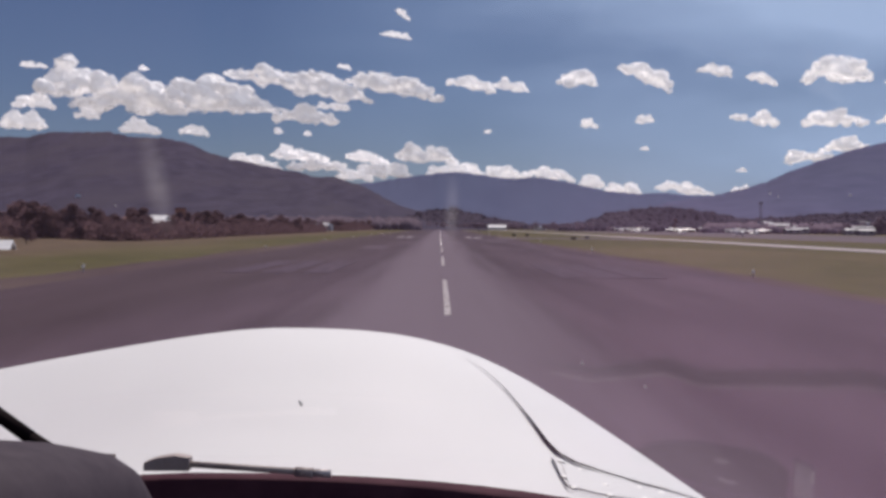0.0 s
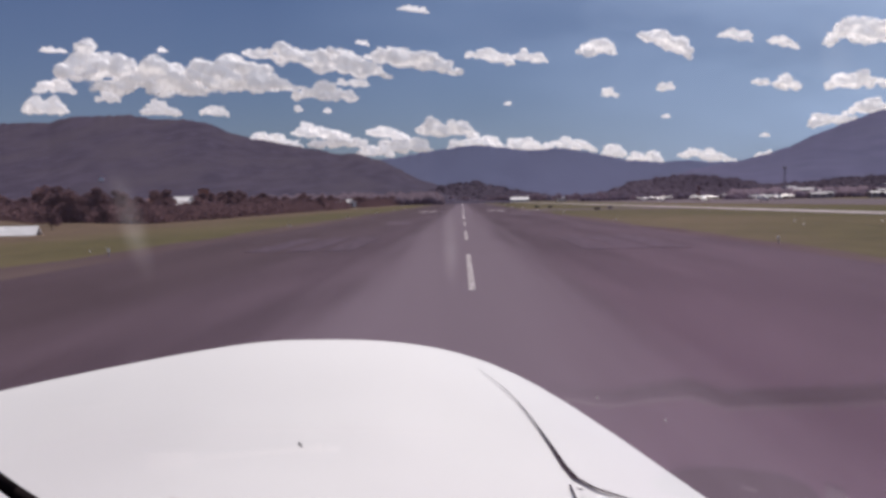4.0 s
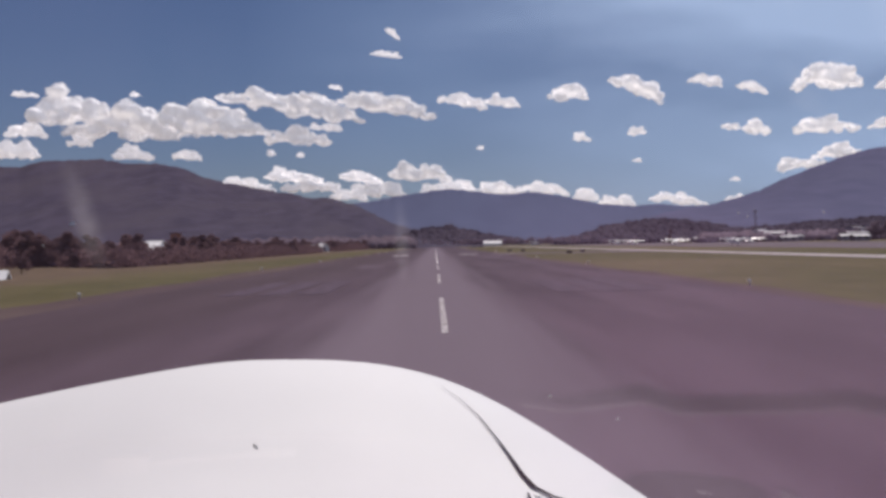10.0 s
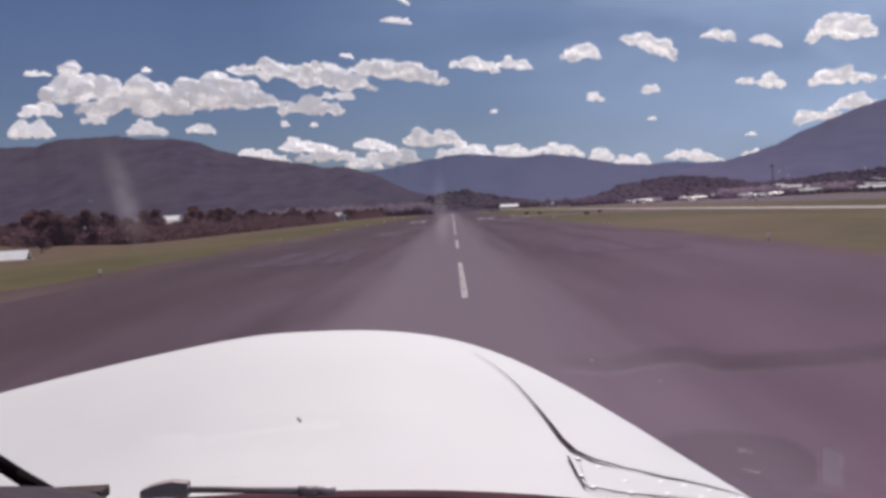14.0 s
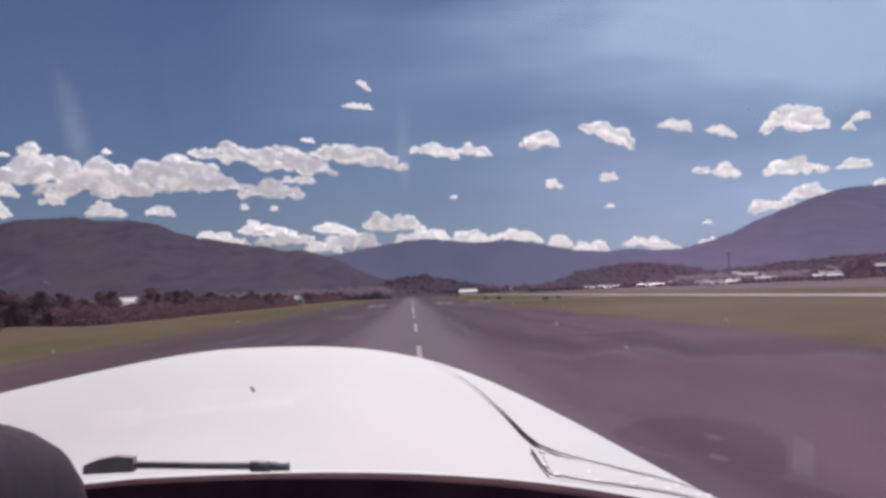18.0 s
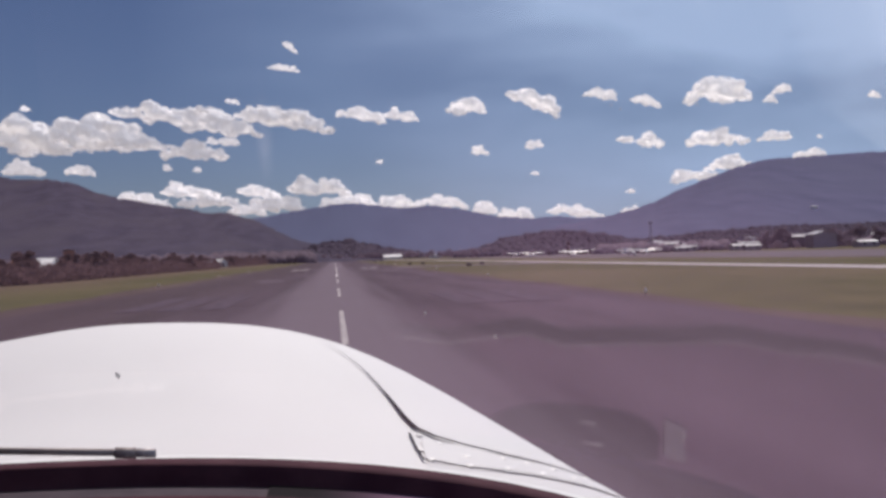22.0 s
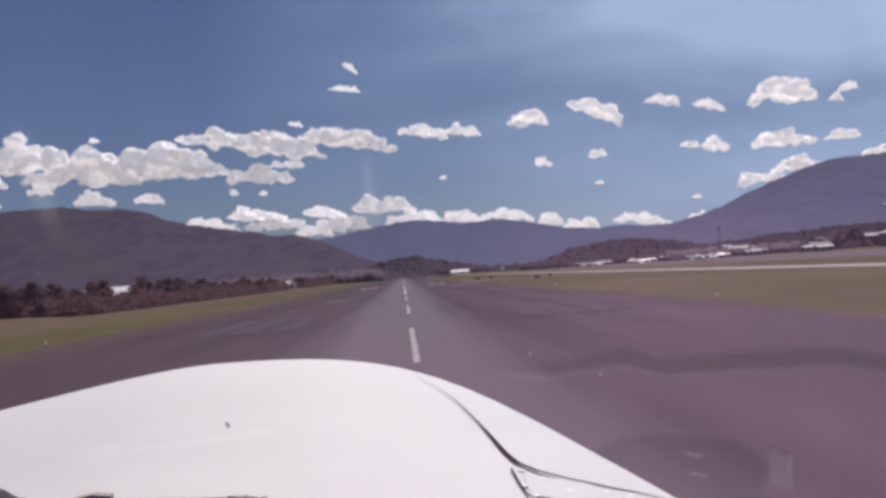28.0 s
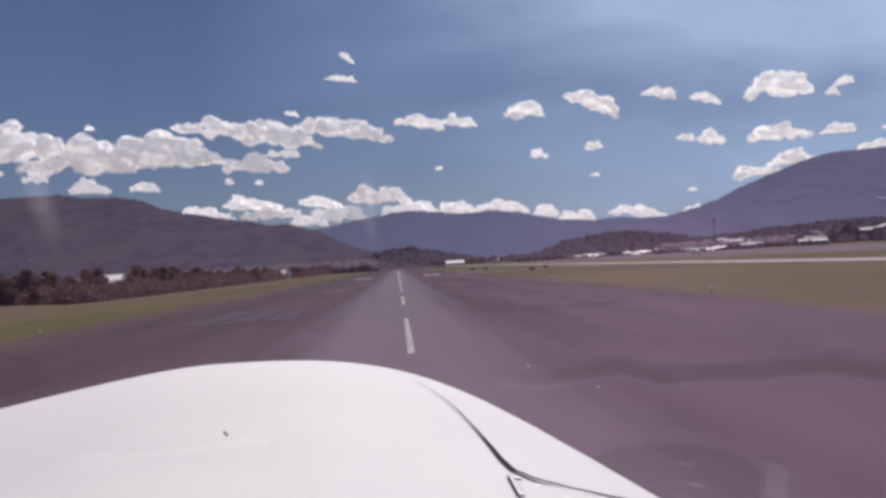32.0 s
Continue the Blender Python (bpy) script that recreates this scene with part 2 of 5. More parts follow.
FOLIAGE = surface("dark_foliage", (0.108, 0.062, 0.07), (0.155, 0.095, 0.102), 0.5, 0.9, 0.0, spread=0.2)
# paler, purpler copy of the foliage with distance haze painted in
FOLIAGE_FAR = surface("haze_painted_foliage", (0.19, 0.14, 0.185), (0.24, 0.185, 0.23), 0.4, 0.9, 0.0, spread=0.2)
for leaf in (FOLIAGE, FOLIAGE_FAR):                 # leaves let part of the sun through
    n, l = leaf.node_tree.nodes, leaf.node_tree.links
    p, out = n["Principled BSDF"], n["Material Output"]
    tl, mx = n.new("ShaderNodeBsdfTranslucent"), n.new("ShaderNodeMixShader")
    l.new(p.inputs["Base Color"].links[0].from_socket, tl.inputs[0])
    mx.inputs[0].default_value = 0.5
    l.new(p.outputs[0], mx.inputs[1]), l.new(tl.outputs[0], mx.inputs[2]), l.new(mx.outputs[0], out.inputs[0])
BARK = surface("bark", (0.06, 0.045, 0.04), (0.11, 0.085, 0.07), 3.0, 0.95, 0.4)
COWL_PAINT = surface("white_cowl_paint", (0.57, 0.562, 0.568), (0.53, 0.522, 0.53), 3.5, 0.6, 0.03, 6, c=(0.5, 0.492, 0.5), cscale=2.2)
_p = COWL_PAINT.node_tree.nodes["Principled BSDF"]
_p.inputs["Specular IOR Level"].default_value = 0.2
_p.inputs["Coat Weight"].default_value, _p.inputs["Coat Roughness"].default_value = 0.7, 0.16      # a clear coat that mirrors hills and sky at grazing angles
COWL_PAINT.node_tree.nodes["Principled BSDF"].inputs["Coat Weight"].default_value = 0.0
# black for rubber, and for painted shade in gaps, hood opening and pad
BLACK_RUBBER_SHADE = surface("black_rubber_and_shade", (0.008, 0.005, 0.006), (0.013, 0.008, 0.009), 20, 0.95, 0.0)
DASH = surface("dark_grey_vinyl", (0.038, 0.029, 0.039), (0.052, 0.04, 0.051), 60, 0.75, 0.04, 900)
STEEL = surface("dull_steel", (0.34, 0.29, 0.3), (0.44, 0.39, 0.4), 30, 0.5, 0.1, metal=0.3)
RIVET_AND_GLINT = surface("bare_rivet_and_glint", (0.7, 0.69, 0.68), (0.78, 0.77, 0.76), 40, 0.55, 0.0)
TYRE = surface("tyre_rubber", (0.015, 0.015, 0.016), (0.03, 0.029, 0.03), 15, 0.8, 0.2)
WHITE_WALL = surface("white_plaster", (0.62, 0.6, 0.6), (0.74, 0.72, 0.72), 0.7, 0.85, 0.1, spread=0.08)
GREY_WALL = surface("grey_sheet_wall", (0.26, 0.22, 0.26), (0.33, 0.29, 0.33), 0.8, 0.7, 0.1, 6, spread=0.15)
BRICK_WALL = surface("red_brick_wall", (0.24, 0.1, 0.07), (0.32, 0.15, 0.1), 1.5, 0.9, 0.2, spread=0.1)
BARE_WALL = surface("weathered_wall", (0.24, 0.2, 0.235), (0.3, 0.26, 0.3), 0.7, 0.85, 0.1, spread=0.15)
TIN_ROOF = surface("pale_tin_roof", (0.24, 0.23, 0.26), (0.36, 0.35, 0.38), 0.6, 0.6, 0.1, stretch=(8, 0.4, 1), metal=0.0, spread=0.1)
GREY_ROOF = surface("grey_tin_roof", (0.15, 0.14, 0.16), (0.22, 0.21, 0.24), 0.6, 0.6, 0.1, stretch=(8, 0.4, 1), metal=0.0, spread=0.15)
TILE_ROOF = surface("clay_tile_roof", (0.3, 0.12, 0.07), (0.42, 0.2, 0.12), 2.0, 0.85, 0.2, spread=0.15)
DARK_OPENING = surface("dark_opening", (0.02, 0.02, 0.024), (0.035, 0.033, 0.04), 1.0, 0.4)
SIGN_BLACK = surface("black_sign_paint", (0.015, 0.015, 0.016), (0.03, 0.03, 0.03), 3.0, 0.5)
PLANE_WHITE = surface("white_aircraft_paint", (0.7, 0.69, 0.7), (0.78, 0.77, 0.78), 1.0, 0.3, spread=0.06)
PLANE_TRIM = surface("blue_aircraft_trim", (0.05, 0.08, 0.22), (0.08, 0.11, 0.28), 1.0, 0.35)


def cloud_material(name, glow, through):
    """White vapour: it scatters the sun forwards as well as back, an added glow stands in for light scattered inside,
    and it thins out in shreds towards its rim.
    """
    m = bpy.data.materials.new(name)
    m.use_nodes = True
    n, l = m.node_tree.nodes, m.node_tree.links
    n.remove(n["Principled BSDF"])
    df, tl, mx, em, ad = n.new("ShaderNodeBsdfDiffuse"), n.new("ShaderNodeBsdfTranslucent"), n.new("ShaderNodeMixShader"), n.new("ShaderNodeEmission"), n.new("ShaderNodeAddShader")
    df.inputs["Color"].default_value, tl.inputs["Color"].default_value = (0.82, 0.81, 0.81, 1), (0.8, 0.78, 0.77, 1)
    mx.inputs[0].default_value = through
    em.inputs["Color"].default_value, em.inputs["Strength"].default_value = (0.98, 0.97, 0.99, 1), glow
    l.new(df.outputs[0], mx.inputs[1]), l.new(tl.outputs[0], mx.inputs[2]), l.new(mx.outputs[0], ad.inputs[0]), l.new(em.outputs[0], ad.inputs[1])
    tc, at = n.new("ShaderNodeTexCoord"), n.new("ShaderNodeAttribute")
    at.attribute_name = "depth"                      # how deep inside the cloud's outline, 0 at the rim
    last = at.outputs["Fac"]
    for size, gain in ((0.03, 1.5), (0.12, 0.9)):
        nz, sc = n.new("ShaderNodeTexNoise"), n.new("ShaderNodeMath")
        nz.inputs["Scale"].default_value, nz.inputs["Detail"].default_value, nz.inputs["Roughness"].default_value = size, 6, 0.65
        l.new(tc.outputs["Object"], nz.inputs["Vector"])
        sc.operation, sc.inputs[1].default_value = "MULTIPLY_ADD", gain
        l.new(nz.outputs["Fac"], sc.inputs[0]), l.new(last, sc.inputs[2])
        last = sc.outputs[0]
    mr = n.new("ShaderNodeMapRange")
    mr.interpolation_type = "SMOOTHSTEP"
    for k, v in (("From Min", 1.75), ("From Max", 1.15)):
        mr.inputs[k].default_value = v
    l.new(last, mr.inputs[0])
    tp, m2 = n.new("ShaderNodeBsdfTransparent"), n.new("ShaderNodeMixShader")
    l.new(mr.outputs[0], m2.inputs[0]), l.new(ad.outputs[0], m2.inputs[1]), l.new(tp.outputs[0], m2.inputs[2])
    l.new(m2.outputs[0], n["Material Output"].inputs[0])
    return m


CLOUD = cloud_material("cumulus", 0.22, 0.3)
CLOUD_BRIGHT = cloud_material("bright_cumulus", 0.3, 0.38)         # brighter copy for small and sunward clouds: more sun let through, stronger added glow


# ---- helpers for meshes ----
def thing(name, label, category, at=(0, 0, 0), turn=0.0, group="", kind=""):
    ob = new(name)
    ob.empty_display_size = 0.3
    ob.matrix_basis = pose(*at, 0, 0, turn)
    return tagged(ob, label, category, group, kind)


def part(name, bm, material, parent, label="", smooth=False):
    me = bpy.data.meshes.new(name)
    bm.to_mesh(me)
    bm.free()
    me.materials.append(material)
    if smooth:
        me.polygons.foreach_set("use_smooth", [True] * len(me.polygons))
    ob = new(name, me)
    if parent:
        ob.parent = parent
    if label:
        ob["label"] = label
    return ob


def pydata(name, verts, faces, material, parent=None, label="", smooth=False):
    me = bpy.data.meshes.new(name)
    me.from_pydata([tuple(map(float, v)) for v in verts], [], [tuple(map(int, f)) for f in faces])
    me.materials.append(material)
    if smooth:
        me.polygons.foreach_set("use_smooth", [True] * len(me.polygons))
    ob = new(name, me)
    if parent:
        ob.parent = parent
    if label:
        ob["label"] = label
    return ob


def box(bm, x0, x1, y0, y1, z0, z1, bevel=0.0):
    v = [bm.verts.new((x, y, z)) for z in (z0, z1) for y in (y0, y1) for x in (x0, x1)]
    fs = [bm.faces.new([v[i] for i in q]) for q in ((0, 2, 3, 1), (4, 5, 7, 6), (0, 1, 5, 4), (2, 6, 7, 3), (0, 4, 6, 2), (1, 3, 7, 5))]
    if bevel:
        bmesh.ops.bevel(bm, geom=list({e for f in fs for e in f.edges}), offset=bevel, segments=2, affect="EDGES", profile=0.6)
    return bm


def tube(bm, a, b, ra, rb=None, n=10, caps=True):
    a, b = Vector(a), Vector(b)
    rb = ra if rb is None else rb
    q = (b - a).to_track_quat("Z", "Y")
    rings = []
    for p, r in ((a, ra), (b, rb)):
        rings.append([bm.verts.new(p + q @ Vector((r * math.cos(2 * math.pi * i / n), r * math.sin(2 * math.pi * i / n), 0))) for i in range(n)])
    for i in range(n):
        bm.faces.new((rings[0][i], rings[0][(i + 1) % n], rings[1][(i + 1) % n], rings[1][i]))
    if caps:
        bm.faces.new(rings[0][::-1]), bm.faces.new(rings[1])
    return bm


def loft(bm, rings, caps=True):
    rows = [[bm.verts.new(p) for p in r] for r in rings]
    n = len(rows[0])
    for a, b in zip(rows, rows[1:]):
        for i in range(n):
            bm.faces.new((a[i], a[(i + 1) % n], b[(i + 1) % n], b[i]))
    if caps:
        bm.faces.new(rows[0][::-1]), bm.faces.new(rows[-1])
    bmesh.ops.recalc_face_normals(bm, faces=bm.faces)
    return bm


def B():
    return bmesh.new()


def fbm(x, y, z=0.0, octaves=5):
    return noise.fractal(Vector((x, y, z)), 0.9, 2.1, octaves)


# ---- the ground ----
def sheet(name, x0, x1, y0, y1, z, material, label, nx=1, ny=1, wob=0.0, thick=0.0, kind="structure", parent=None, category=""):
    """A flat strip whose long edges may wander a little."""
    verts, faces = [], []
    for j in range(ny + 1):
        y = y0 + (y1 - y0) * j / ny
        dl = wob * fbm(y * 0.05, x0 * 3.1, 0.3) if wob else 0
        dr = wob * fbm(y * 0.05, x1 * 3.1, 7.7) if wob else 0
        for i in range(nx + 1):
            verts.append((x0 + dl + (x1 + dr - x0 - dl) * i / nx, y, z))
    for j in range(ny):
        for i in range(nx):
            a = j * (nx + 1) + i
            faces.append((a, a + 1, a + nx + 2, a + nx + 1))
    ob = pydata(name, verts, faces, material, parent)
    return tagged(ob, label, category, "", kind)


CX = -0.08                                           # runway axis


def ground_z(x):
    """Flat airfield; west of it the ground rises a little towards the tree belt."""
    f = min(max((-x - 40.0) / 34.0, 0.0), 1.0)
    return -0.03 + 0.5 * f * f * (3 - 2 * f)


gx = [-5000, -2500, -1000, -500, -250, -150, -110] + [-90 + 2.5 * i for i in range(24)] + [-25, 0, 100, 300, 1000, 2500, 5000]
gy = [-1500 + 26 * i for i in range(120)] + [1800 + 400 * i for i in range(9)]
gv = [(x, y, ground_z(x) + (0.25 * fbm(x * 0.05, y * 0.03, 2.0, 3) if -110 < x < -45 else 0.0)) for y in gy for x in gx]
gf = [(j * len(gx) + i, j * len(gx) + i + 1, (j + 1) * len(gx) + i + 1, (j + 1) * len(gx) + i) for j in range(len(gy) - 1) for i in range(len(gx) - 1)]
tagged(pydata("ground", gv, gf, GRASS, smooth=True), "olive mown grass with a dry bank beside the airfield", "", "", "structure")
sheet("runway_shoulder", CX - 17.6, CX + 15.2, -700, 1500, -0.012, SHOULDER, "dusty brown edge of old asphalt beside the runway", 1, 400, 1.3)
runway = sheet("runway", CX - 15.0, CX + 13.6, -700, 1500, 0.0, ASPHALT, "long dark weathered asphalt runway with worn white markings", 1, 400, 0.35)
taxiway = sheet("taxiway", 45.0, 51.0, -700, 1500, 0.01, CONCRETE, "pale concrete taxiway parallel to the runway", 1, 100, 0.4)
sheet("apron", 80.0, 165.0, -500, 1150, 0.006, ASPHALT_WORN, "weathered asphalt apron beside the hangars", 2, 40, 0.6)


def exit_road(y, half, label):
    """A short paved link that flares where it meets the runway and the taxiway."""
    verts, faces = [], []
    n = 14
    for i in range(n + 1):
        f = i / n
        x = CX + 12.8 + (44.8 - CX - 12.8) * f
        flare = half + 26 * (max(0, 0.5 - f) ** 2 + max(0, f - 0.5) ** 2)
        verts += [(x, y - flare, 0.003), (x, y + flare, 0.003)]
    for i in range(n):
        faces.append((2 * i, 2 * i + 2, 2 * i + 3, 2 * i + 1))
    tagged(pydata("exit_taxiway", verts, faces, ASPHALT_WORN), label, "", "", "structure")


exit_road(-112, 11, "paved link between runway and taxiway by the threshold")
exit_road(258, 13, "paved link between runway and taxiway")
exit_road(640, 13, "paved link between runway and taxiway beyond the grass")


# ---- runway markings ----
def marking(name, pts, material, label, group=""):
    top = [(x, y, 0.014) for x, y in pts]
    low = [(x, y, 0.002) for x, y in pts]
    n = len(pts)
    faces = [tuple(range(n))] + [(i, i + n, (i + 1) % n + n, (i + 1) % n) for i in range(n)]
    return tagged(pydata(name, top + low, faces, material, runway), label)


def bar(x0, x1, y0, y1, material, name, label, group):
    return marking(name, [(x0, y0), (x1, y0), (x1, y1), (x0, y1)], material, label, group)


def chevron(y, material, label):
    """An arrow head with two broad arms, its tip at y, and the stem behind it."""
    marking("arrow_head", [(CX, y), (CX + 1.85, y - 14.8), (CX + 1.15, y - 15.2), (CX, y - 7.5), (CX - 1.15, y - 15.2), (CX - 1.85, y - 14.8)],
            material, label, "arrows before the threshold")
    bar(CX - 0.2, CX + 0.2, y - 34.5, y - 15.5, material, "arrow_stem", "painted stem of a runway arrow", "stems of the arrows")


for k in range(9):
    chevron(-75 - 42.4 * k, PAINT_FADED if k < 2 else PAINT_WORN if k < 5 else PAINT_WHITE,
            "worn white arrow head painted on the runway" if k < 5 else "clear white arrow head painted on the runway")
bar(CX - 11.6, CX - 3.3, -66, -64.6, PAINT_WHITE, "threshold_bar", "white bar across the runway before the threshold stripes", "")
bar(CX + 3.7, CX + 11.4, -66, -64.6, PAINT_WHITE, "threshold_bar", "white bar across the runway before the threshold stripes", "")
for i in range(4):
    for s in (-1, 1):
        bar(CX + s * (3.9 + 2.0 * i), CX + s * (5.3 + 2.0 * i), -57, -31, PAINT_WHITE if s > 0 else PAINT_WORN, "threshold_stripe",
            "broad white threshold stripe along the runway", "threshold stripes")
for k in range(26):
    y = 31.0 + 40.0 * k
    bar(CX + 0.21, CX + 0.39, y, y + 20.5, PAINT_WORN if k < 3 else PAINT_WHITE, "centre_line_dash",
        "worn white dash of the runway centre line" if k < 3 else "white dash of the runway centre line", "dashes of the centre line")
for i in range(3):
    bar(CX - 6.6 - 1.9 * i, CX - 5.2 - 1.9 * i, 58, 79, PAINT_FADED, "touchdown_mark", "faded white touchdown stripe on the runway", "touchdown stripes")
    bar(CX + 5.6 + 1.7 * i, CX + 7.0 + 1.7 * i, 55, 74, PAINT_FADED, "touchdown_mark", "faded white touchdown stripe on the runway", "touchdown stripes")
for i in range(2):
    bar(CX + 5.6 + 2.0 * i, CX + 7.1 + 2.0 * i, 254, 272, PAINT_WORN, "aiming_mark", "worn white aiming stripe on the runway", "aiming stripes")
    bar(CX - 7.1 - 2.0 * i, CX - 5.6 - 2.0 * i, 254, 272, PAINT_WORN, "aiming_mark", "worn white aiming stripe on the runway", "aiming stripes")
for s in (-1, 1):
    bar(CX + s * 6.2, CX + s * 9.8, 766, 786, PAINT_FADED, "touchdown_mark", "faded white touchdown stripe on the runway", "touchdown stripes")
marking("edge_line", [(8.0, 560), (8.25, 560), (30.0, 655), (29.7, 655)], PAINT_FADED, "thin painted lead-off line to the paved link")

# sealed cracks across the asphalt, ragged dark lines
cv, cf = [], []
rng = random.Random(4)
for k in range(46):
    y, x = rng.uniform(45, 330), CX - 14
    x1 = CX + 13
    if rng.random() < 0.5:
        x, x1 = (x, rng.uniform(-9, 2)) if rng.random() < 0.5 else (rng.uniform(-2, 7), x1)
    w = rng.uniform(0.03, 0.08)
    first = True
    while x < x1:
        cv += [(x, y - w, 0.010), (x, y + w, 0.010)]
        if not first:
            a = len(cv) - 4
            cf.append((a, a + 2, a + 3, a + 1))
        first = False
        x += 1.1
        y += rng.uniform(-0.25, 0.25)
tagged(pydata("sealed_cracks", cv, cf, RUBBER), "dark sealed cracks running across the runway asphalt", "", "", "stuff")

# repaired patches in the asphalt
PATCH = surface("patched_asphalt", (0.074, 0.053, 0.072), (0.108, 0.08, 0.104), 0.6, 0.9, 0.4, 30, (1, 0.3, 1))
rng = random.Random(15)
for x, y, w, d in ((-8.2, 126.0, 2.6, 12.0), (8.0, 190.0, 3.0, 20.0)):
    pts = [(x + w * i / 2 + rng.uniform(-0.06, 0.06), y + rng.uniform(-0.25, 0.25)) for i in range(3)]
    pts += [(x + w * (2 - i) / 2 + rng.uniform(-0.06, 0.06), y + d + rng.uniform(-0.25, 0.25)) for i in range(3)]
    ob = pydata("repair_patch", [(a, b, 0.006) for a, b in pts], [tuple(range(6))], PATCH, runway)

# ---- mountains ----
def ridge(name, knots, y_foot, y_top, material, label, rough=0.05, seed=0.0, steps=60, per=420):
    """A range seen from the runway: the crest follows a few heights given as (x/y, z/y), and gullies run down from it."""
    xs, zs = [k[0] for k in knots], [k[1] for k in knots]
    verts, faces = [], []
    for j in range(steps + 4):
        f = min(j / steps, 1.0)
        back = max(0, j - steps)
        y = y_foot + (y_top - y_foot) * f + back * 90
        for i in range(per + 1):
            a = xs[0] + (xs[-1] - xs[0]) * i / per
            # smooth crest between the knots
            k = max(1, min(len(xs) - 1, next((q for q in range(len(xs)) if xs[q] >= a), len(xs) - 1)))
            t = (a - xs[k - 1]) / (xs[k] - xs[k - 1])
            t = t * t * (3 - 2 * t) * 0.35 + t * 0.65
            crest = zs[k - 1] + (zs[k] - zs[k - 1]) * t
            crest *= 1 + rough * 0.5 * fbm(a * 26 + seed, seed, 0.2)
            crest += 0.0009 * fbm(a * 230 + seed, seed + 3, 0.1) * f ** 8
            warp = 0.35 * fbm(y * 0.0006, a * 3 + seed, 1.7, 1)
            gully = fbm(a * y * 0.0042 + seed + warp, y * 0.00012, seed, 3) * 0.015 + fbm(a * y * 0.015 + seed + warp, y * 0.0003, seed + 5, 2) * 0.004
            prof = f ** 1.25 + gully * math.sin(math.pi * f) * 0.9
            h = max(crest * prof, -0.0005) if back == 0 else crest * (1 - 0.3 * back)
            verts.append((a * y, y, h * y_top * (0.55 + 0.45 * y / y_top) + 2.25 * f if back == 0 else h * y_top + 2.25 * (1 - 0.3 * back)))
    for j in range(steps + 3):
        for i in range(per):
            q = j * (per + 1) + i
            faces.append((q, q + 1, q + per + 2, q + per + 1))
    return tagged(pydata(name, verts, faces, material, smooth=True), label, "mountain", "", "structure")


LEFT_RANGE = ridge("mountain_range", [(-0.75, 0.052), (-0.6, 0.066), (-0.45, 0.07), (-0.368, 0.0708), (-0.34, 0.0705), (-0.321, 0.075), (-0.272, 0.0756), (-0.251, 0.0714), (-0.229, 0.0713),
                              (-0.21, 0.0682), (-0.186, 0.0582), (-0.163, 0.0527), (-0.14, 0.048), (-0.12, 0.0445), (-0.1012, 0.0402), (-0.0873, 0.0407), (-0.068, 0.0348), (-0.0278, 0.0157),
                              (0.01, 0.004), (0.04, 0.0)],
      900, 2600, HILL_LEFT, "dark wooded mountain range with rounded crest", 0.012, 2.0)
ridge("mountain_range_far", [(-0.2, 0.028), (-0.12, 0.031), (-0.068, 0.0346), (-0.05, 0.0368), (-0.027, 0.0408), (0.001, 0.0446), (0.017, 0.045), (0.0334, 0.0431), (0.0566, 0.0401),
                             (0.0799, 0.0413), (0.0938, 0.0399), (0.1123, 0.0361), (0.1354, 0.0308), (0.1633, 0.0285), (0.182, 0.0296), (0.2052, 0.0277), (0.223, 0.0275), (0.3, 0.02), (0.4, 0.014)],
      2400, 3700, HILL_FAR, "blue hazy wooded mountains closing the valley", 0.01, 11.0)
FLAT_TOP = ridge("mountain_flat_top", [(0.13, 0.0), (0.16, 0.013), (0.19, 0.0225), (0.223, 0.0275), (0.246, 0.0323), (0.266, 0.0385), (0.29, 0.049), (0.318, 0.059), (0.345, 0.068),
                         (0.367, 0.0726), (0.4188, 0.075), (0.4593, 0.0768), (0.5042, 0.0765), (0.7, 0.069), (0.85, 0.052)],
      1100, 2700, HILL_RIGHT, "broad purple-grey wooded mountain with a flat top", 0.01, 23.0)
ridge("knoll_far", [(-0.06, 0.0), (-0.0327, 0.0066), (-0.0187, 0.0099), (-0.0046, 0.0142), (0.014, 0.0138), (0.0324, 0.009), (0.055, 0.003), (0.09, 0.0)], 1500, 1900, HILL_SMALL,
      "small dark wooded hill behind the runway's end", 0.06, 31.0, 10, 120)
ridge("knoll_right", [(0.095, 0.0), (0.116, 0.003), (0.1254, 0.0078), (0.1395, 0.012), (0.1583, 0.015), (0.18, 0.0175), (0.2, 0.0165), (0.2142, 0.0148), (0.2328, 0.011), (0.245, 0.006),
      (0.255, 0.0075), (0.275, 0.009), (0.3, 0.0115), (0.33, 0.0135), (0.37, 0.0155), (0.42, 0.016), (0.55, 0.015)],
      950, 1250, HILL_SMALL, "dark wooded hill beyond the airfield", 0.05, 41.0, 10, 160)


# ---- clouds ----
_b = bmesh.new()
bmesh.ops.create_icosphere(_b, subdivisions=2, radius=1.0)
ICO_V = np.array([v.co[:] for v in _b.verts])
ICO_F = np.array([[v.index for v in f.verts] for f in _b.faces])
_b.free()
cloud_rng = np.random.default_rng(12)


